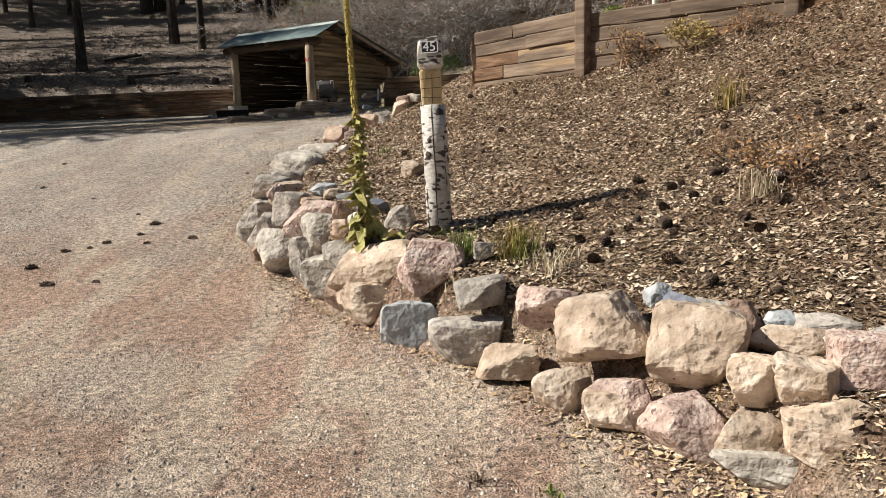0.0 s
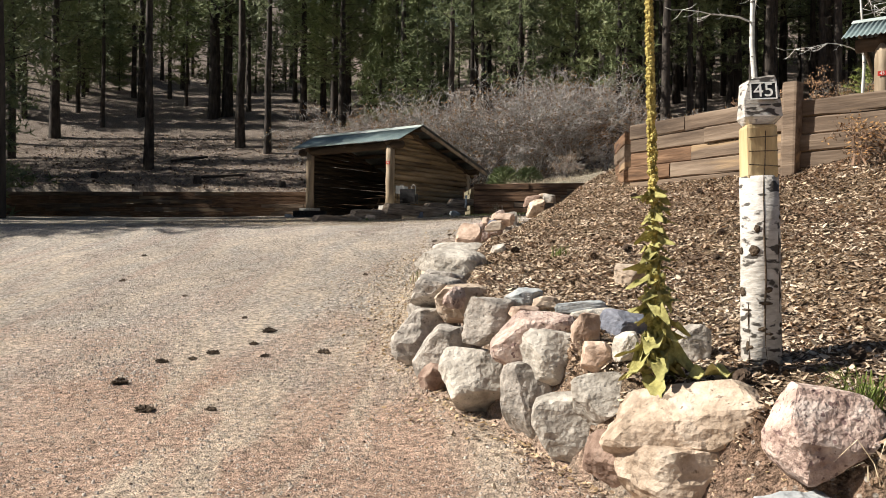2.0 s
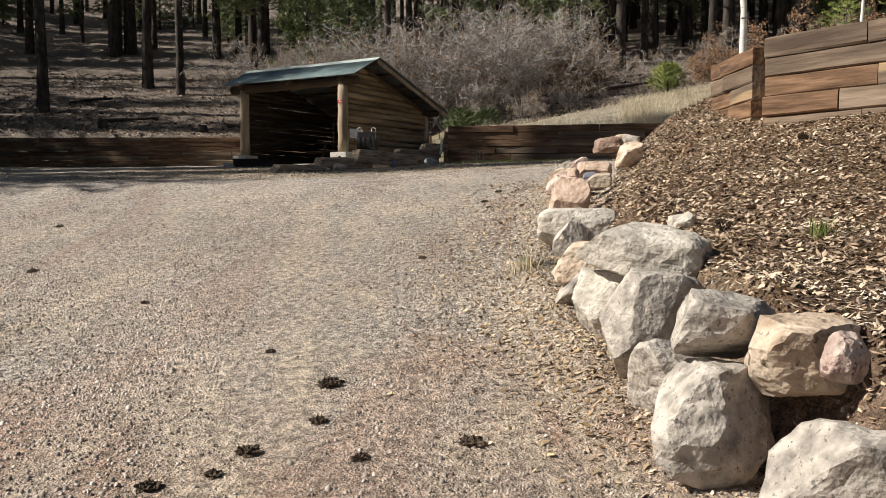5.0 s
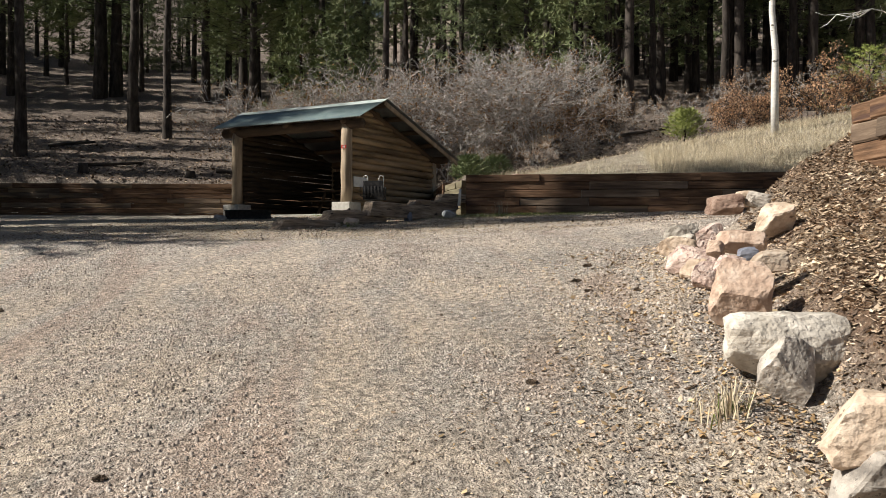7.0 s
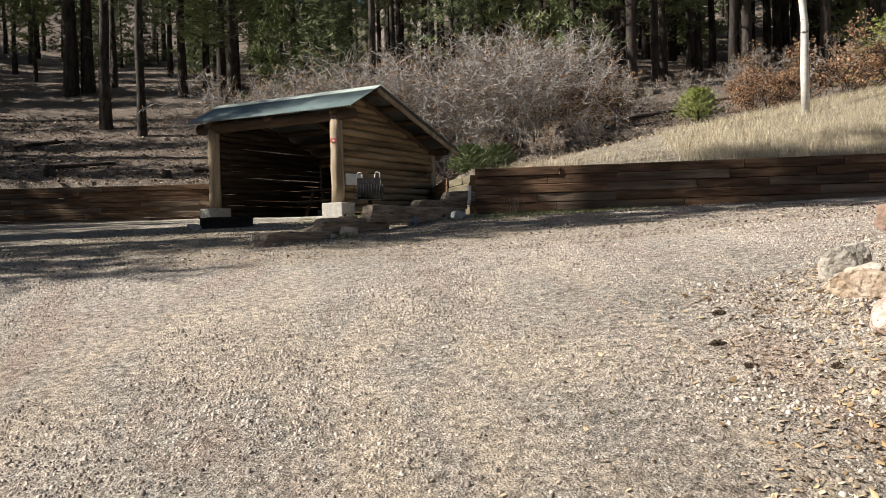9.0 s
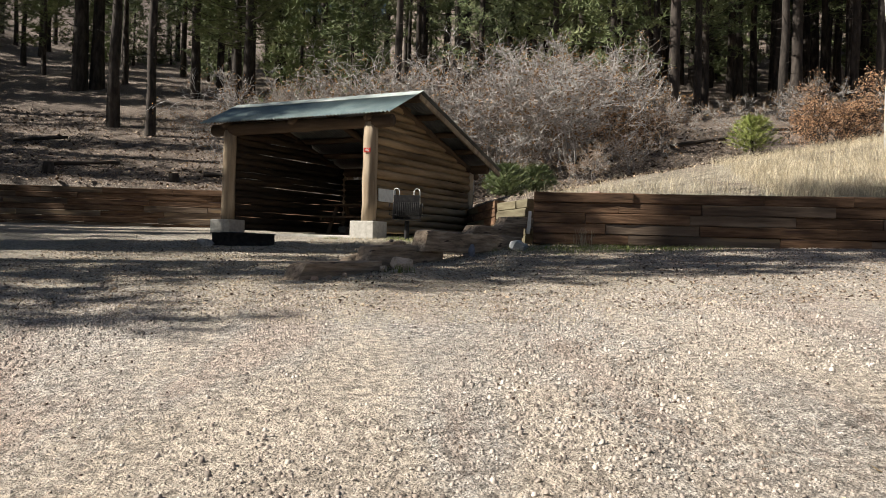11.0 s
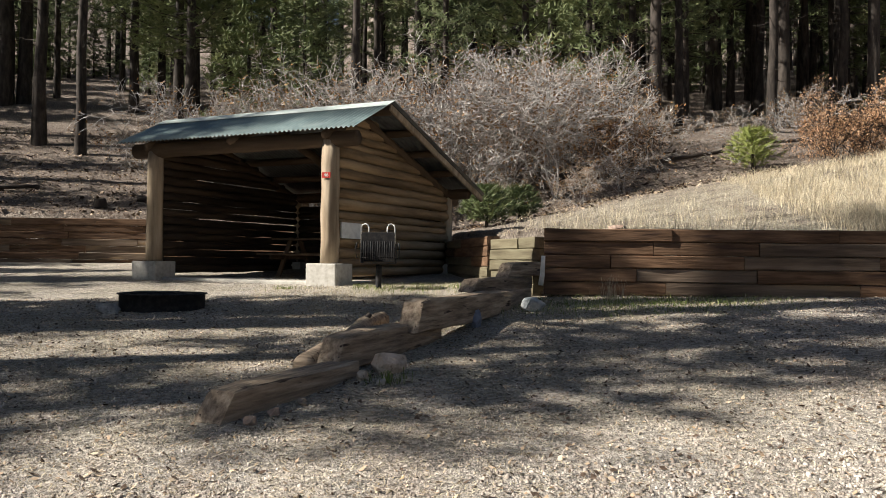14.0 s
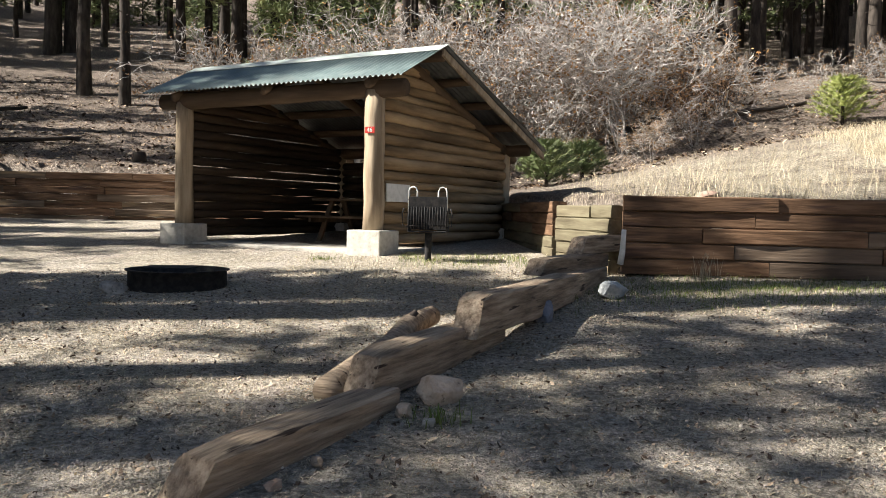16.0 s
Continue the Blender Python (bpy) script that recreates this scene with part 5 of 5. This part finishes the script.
def curve_mesh(name, pts, r, material):
    V, Fc = tube_data(pts, [r] * len(pts), 7)
    return mesh(name, V, Fc, material, True)


def grill(x, y, z):
    ob = thing("park_grill", pose(x, y, z, 0, 0, -8), "black steel park grill on a pedestal", "grill")
    log_part("pedestal", (0, 0, -.1), (0, 0, .36), .045, M_STEEL, ob, 1, 12, 0, bend=0)
    W, H = .50, .30
    part("firebox_back", bm_mesh("firebox_back", box_bm(W, .012, .30, .003, (0, .16, .55)), M_STEEL), ob)
    part("firebox_floor", bm_mesh("firebox_floor", box_bm(W, .36, .012, .003, (0, 0, .38)), M_STEEL), ob)
    for s in (-1, 1):
        part("firebox_side", bm_mesh("firebox_side", box_bm(.012, .34, .28, .003, (s * W / 2, 0, .52)), M_STEEL), ob)
        part("handle", curve_mesh("handle", [(s * W * .5, -.18, .44), (s * W * .62, -.20, .46), (s * W * .64, -.21, .60), (s * W * .60, -.21, .68)], .009, M_STEEL), ob, None, "bent steel rod handle")
        hp = [(s * W * .49, -.16, .60)] + [(s * W * .49 + .055 * (1 - math.cos(t)) * -s, -.16, .90 + .055 * math.sin(t)) for t in (0, .8, 1.57, 2.3, 3.14)] + [(s * W * .49 - s * .11, -.16, .78)]
        part("grate_hook", curve_mesh("grate_hook", hp, .010, M_WHITE), ob, None, "pale steel hook of the grate")
    for i in range(15):
        f = (i / 14 - .5) * (W - .02)
        part("grate_bar", curve_mesh("grate_bar", [(f, -.215, .42), (f, -.20, .70)], .006, M_STEEL), ob)
    for zz in (.46, .79):
        part("grate_rail", curve_mesh("grate_rail", [(-W / 2, -.185 + (zz - .46) * .05, zz), (W / 2, -.185 + (zz - .46) * .05, zz)], .008, M_STEEL), ob)
    part("hood", bm_mesh("hood", box_bm(W * .97, .02, .30, .004, (0, -.185, .68)), M_STEEL), ob)


grill(-4.21, 27.95, 1.58)


# ==== picnic table inside the shelter
def picnic_table(m):
    ob = thing("picnic_table", m, "dark wooden picnic table inside the log shelter", "table")
    for i in range(5):
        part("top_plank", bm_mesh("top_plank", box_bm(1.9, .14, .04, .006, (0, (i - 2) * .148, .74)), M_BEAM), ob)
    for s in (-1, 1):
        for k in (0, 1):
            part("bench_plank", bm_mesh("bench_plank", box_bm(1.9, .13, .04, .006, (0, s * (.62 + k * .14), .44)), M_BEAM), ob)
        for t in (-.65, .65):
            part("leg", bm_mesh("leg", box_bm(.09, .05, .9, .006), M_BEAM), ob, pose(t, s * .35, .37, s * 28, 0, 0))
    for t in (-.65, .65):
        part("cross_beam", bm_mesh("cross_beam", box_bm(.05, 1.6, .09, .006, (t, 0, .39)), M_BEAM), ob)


picnic_table(SHED @ pose(-1.7, 2.3, .05))

# ==== rotten log, stake and loose stones at the edging
rl = thing("rotten_log", Matrix.Identity(4), "short rotten log with yellowed broken end", "log")
log_part("log", (-5.04, 21.78, 1.26), (-4.38, 23.3, 1.48), .085, M_EDGE, rl, 4, 12, .25, bend=.03)
log_part("stub", (-4.6, 22.9, 1.40), (-4.52, 22.95, 1.54), .03, M_BARK, rl, 5, 7, .6)
st = thing("pale_stake", pose(-2.33, 25.62, 1.72), "pale weathered wooden stake at the edging", "stake")
log_part("stake", (0, 0, 0), (.03, 0, .36), .03, M_ASPEN, st, 6, 8, .3)
for i, (x, y, w, h, k) in enumerate(((-4.42, 21.75, .26, .19, "tan"), (-2.58, 24.98, .32, .2, "blue"), (-3.45, 23.95, .22, .22, "slate"), (-4.62, 21.5, .10, .08, "tan"), (-7.35, 25.35, .28, .14, "grey"),
                                     (-5.15, 20.6, .07, .05, "orange"), (-5.25, 20.4, .08, .06, "orange"), (-5.0, 20.85, .07, .05, "tan"), (-4.5, 21.35, .08, .05, "white"), (-.9, 26.9, .28, .14, "red"))):
    rock(x, y, ground_z(x, y) + h * .3, w, w * .8, h, i * 40, k, 120 + i)


# ==== strewn pieces, too many to count
def strewn(name, label, category, material, n, where, size, seed, flat=True, lift=0.0):
    rng = np.random.default_rng(seed)
    P = where(rng, n)
    x, y = P[:, 0], P[:, 1]
    z = zones(x, y)[3] + lift
    k = len(x)
    s = rng.uniform(size[0], size[1], k) * rng.uniform(.5, 1.0, k)
    a = rng.uniform(0, 6.283, k)
    u = np.stack([np.cos(a), np.sin(a), rng.normal(0, .35, k)], 1)
    v = np.stack([-np.sin(a), np.cos(a), rng.normal(0, .35, k)], 1)
    c = np.stack([x, y, z], 1)
    if flat:
        asp = rng.uniform(.25, .7, k)[:, None]
        c[:, 2] += s * .35
        up = np.array([0, 0, 1.0]) * (s * .25)[:, None]
        q = [c - u * s[:, None], c + v * s[:, None] * asp + up * .3, c + u * s[:, None] + up, c - v * s[:, None] * asp]
        V = np.stack(q, 1).reshape(-1, 3)
        i = np.arange(k)[:, None] * 4
        Fc = (i + np.array([[0, 3, 2, 1]])).tolist()
    else:
        hgt = rng.uniform(.5, 1.1, k) * s
        up = np.array([0, 0, 1.0])[None, :] * hgt[:, None]
        j = lambda: rng.uniform(.7, 1.2, k)[:, None] * s[:, None]
        r1, r2 = rng.uniform(.55, .8, k)[:, None], rng.uniform(.55, .8, k)[:, None]
        ring = [u * j(), v * j(), -u * j(), -v * j()]
        q = [c + d - up * .25 for d in ring] + [c + d * f + up * g for d, f, g in zip(ring, (r1, r2, r2, r1), (.85, 1.0, .8, .7))]
        V = np.stack(q, 1).reshape(-1, 3)
        quads = np.array([(0, 1, 5, 4), (1, 2, 6, 5), (2, 3, 7, 6), (3, 0, 4, 7), (4, 5, 6, 7)])
        Fc = (np.arange(k)[:, None, None] * 8 + quads).reshape(-1, 4).tolist()
    me = bpy.data.meshes.new(name)
    me.from_pydata(V.tolist(), [], Fc)
    me.materials.append(material)
    if not flat:
        me.polygons.foreach_set("use_smooth", [True] * len(me.polygons))
    return tagged(new(name, me), label, category, kind="stuff")


def on_bank(rng, n):
    P = np.stack([rng.uniform(-2, 5, n * 2), rng.uniform(2.5, 16.3, n * 2)], 1)
    w_, t_, h_, z_ = zones(P[:, 0], P[:, 1])
    return P[(w_ > np.where(P[:, 1] > 11, .3, .7)) & ~t_][:n]


def at_foot(rng, n):
    y = rng.uniform(3.2, 15.5, n)
    x = np.interp(y, LINE_Y, LINE_X) - np.abs(rng.normal(0, 1, n)) * np.interp(y, [3, 6, 9, 12, 15], [.28, .2, .4, .75, .8]) + .3
    keep = rng.uniform(0, 1, n) < np.interp(y, [3, 4.5, 6, 8.5, 10, 15], [.9, 1, .25, .3, .7, .35])
    return np.stack([x, y], 1)[keep]


def on_drive(rng, n):
    y = 1.5 + 18 * rng.uniform(0, 1, n) ** .9
    x = rng.uniform(-7.5, 3, n)
    P = np.stack([x, y], 1)
    w_ = zones(x, y)[0]
    m = np.array([noise.noise(Vector((a * .7, b * .5, 8))) for a, b in P])
    return P[(w_ < .3) & (m > rng.uniform(-.45, .4, n))]


def in_yard(rng, n):
    return np.stack([rng.uniform(-9, 3, n), rng.uniform(18.5, 27, n)], 1)


strewn("bark_litter", "bark chips and dry leaves covering the bank", "leaf litter", M_CHIP, 125000, on_bank, (.008, .031), 1)
strewn("dark_litter", "dark twigs and bark bits on the bank", "leaf litter", M_CONE, 36000, on_bank, (.008, .031), 2)
strewn("fallen_leaves", "yellow fallen leaves at the foot of the stones", "leaves", M_FALLEN, 16000, at_foot, (.008, .028), 3)
strewn("foot_litter", "brown bark chips at the foot of the stones", "leaf litter", M_CHIP, 32000, at_foot, (.006, .024), 11)
strewn("foot_twigs", "dark twigs and chips at the foot of the stones", "leaf litter", M_CONE, 12000, at_foot, (.006, .022), 12)
strewn("gravel", "loose grey and tan gravel on the drive", "gravel", M_PEBBLE, 105000, on_drive, (.004, .0115), 4, False)
strewn("drive_crumbs", "dark soil crumbs and bark bits on the drive", "gravel", M_CONE, 9000, on_drive, (.004, .013), 7, False)
def coarse_spot(rng, n):
    P = np.stack([rng.uniform(-8, 1.5, n), rng.uniform(8.5, 19.5, n)], 1)
    w_ = zones(P[:, 0], P[:, 1])[0]
    m = np.sin(P[:, 0] * 1.7 - P[:, 1] * .25 + np.sin(P[:, 1] * .6) * 1.5) * .5 + .5 + .45 * np.sin(P[:, 0] * 4.1 + P[:, 1] * 1.3 + 2 * np.sin(P[:, 1] * .9))
    return P[(w_ < .3) & (m > rng.uniform(.1, 1.1, n))]


def on_slope(rng, n):
    P = np.stack([rng.uniform(-34, 8, n), rng.uniform(35, 60, n)], 1)
    return P[zones(P[:, 0], P[:, 1])[2]]


strewn("coarse_gravel", "coarse grey and tan gravel on the drive", "gravel", M_PEBBLE, 85000, coarse_spot, (.006, .017), 8, False)
strewn("near_gravel", "small stones on the reddish drive", "gravel", M_PEBBLE, 7000, lambda rng, n: np.stack([rng.uniform(-4.5, .6, n), rng.uniform(2.5, 9, n)], 1), (.005, .015), 9, False)
strewn("slope_litter", "bark and needle litter on the wooded slope", "leaf litter", M_CHIP, 24000, on_slope, (.03, .10), 10)
strewn("slope_twigs", "dark twigs on the wooded slope", "leaf litter", M_CONE, 14000, on_slope, (.03, .14), 13)
strewn("yard_gravel", "loose gravel and chips in the yard", "gravel", M_PEBBLE, 30000, in_yard, (.005, .014), 5, False)
strewn("yard_needles", "dry needles and bark bits strewn in the yard", "leaf litter", M_CHIP, 26000, in_yard, (.006, .024), 14)
strewn("yard_twigs", "dark twigs and bark bits in the yard", "leaf litter", M_CONE, 16000, in_yard, (.006, .028), 15)
strewn("yard_leaves", "dry leaves scattered in the yard", "leaves", M_FALLEN, 1300, in_yard, (.008, .022), 6)


# ==== deadwood on the slope
dw = random.Random(3)
for i, (x, y, ln, a) in enumerate(((-16, 44, 2.6, 20), (-13, 47.5, 3.2, -15), (-20, 50, 2.2, 35), (-10.5, 43.5, 1.8, 8), (-23, 45.5, 2.4, -10), (6.2, 40.2, 2.2, 10), (9.2, 41.2, 2.8, -12), (2.5, 40.5, 2.0, 25))):
    z = ground_z(x, y)
    ob = thing("fallen_log", pose(x, y, z + .06, 0, 0, a), "grey fallen pine log lying on the slope", "log", "fallen logs")
    log_part("log", (-ln / 2, 0, 0), (ln / 2, 0, ground_z(x + math.cos(radians(a)) * ln / 2, y + math.sin(radians(a)) * ln / 2) - ground_z(x - math.cos(radians(a)) * ln / 2, y - math.sin(radians(a)) * ln / 2)), dw.uniform(.06, .11), M_BARK, ob, i, 8, .3, bend=.03)
for i, (x, y, h) in enumerate(((-16.5, 42.2, .45), (-12, 41.5, .35), (-22.5, 43.5, .4))):
    ob = thing("tree_stump", pose(x, y, ground_z(x, y) - .08), "old cut pine stump on the slope", "stump", "stumps")
    log_part("stump", (0, 0, 0), (0, 0, h), .2, M_BARK, ob, i + 5, 12, .3)
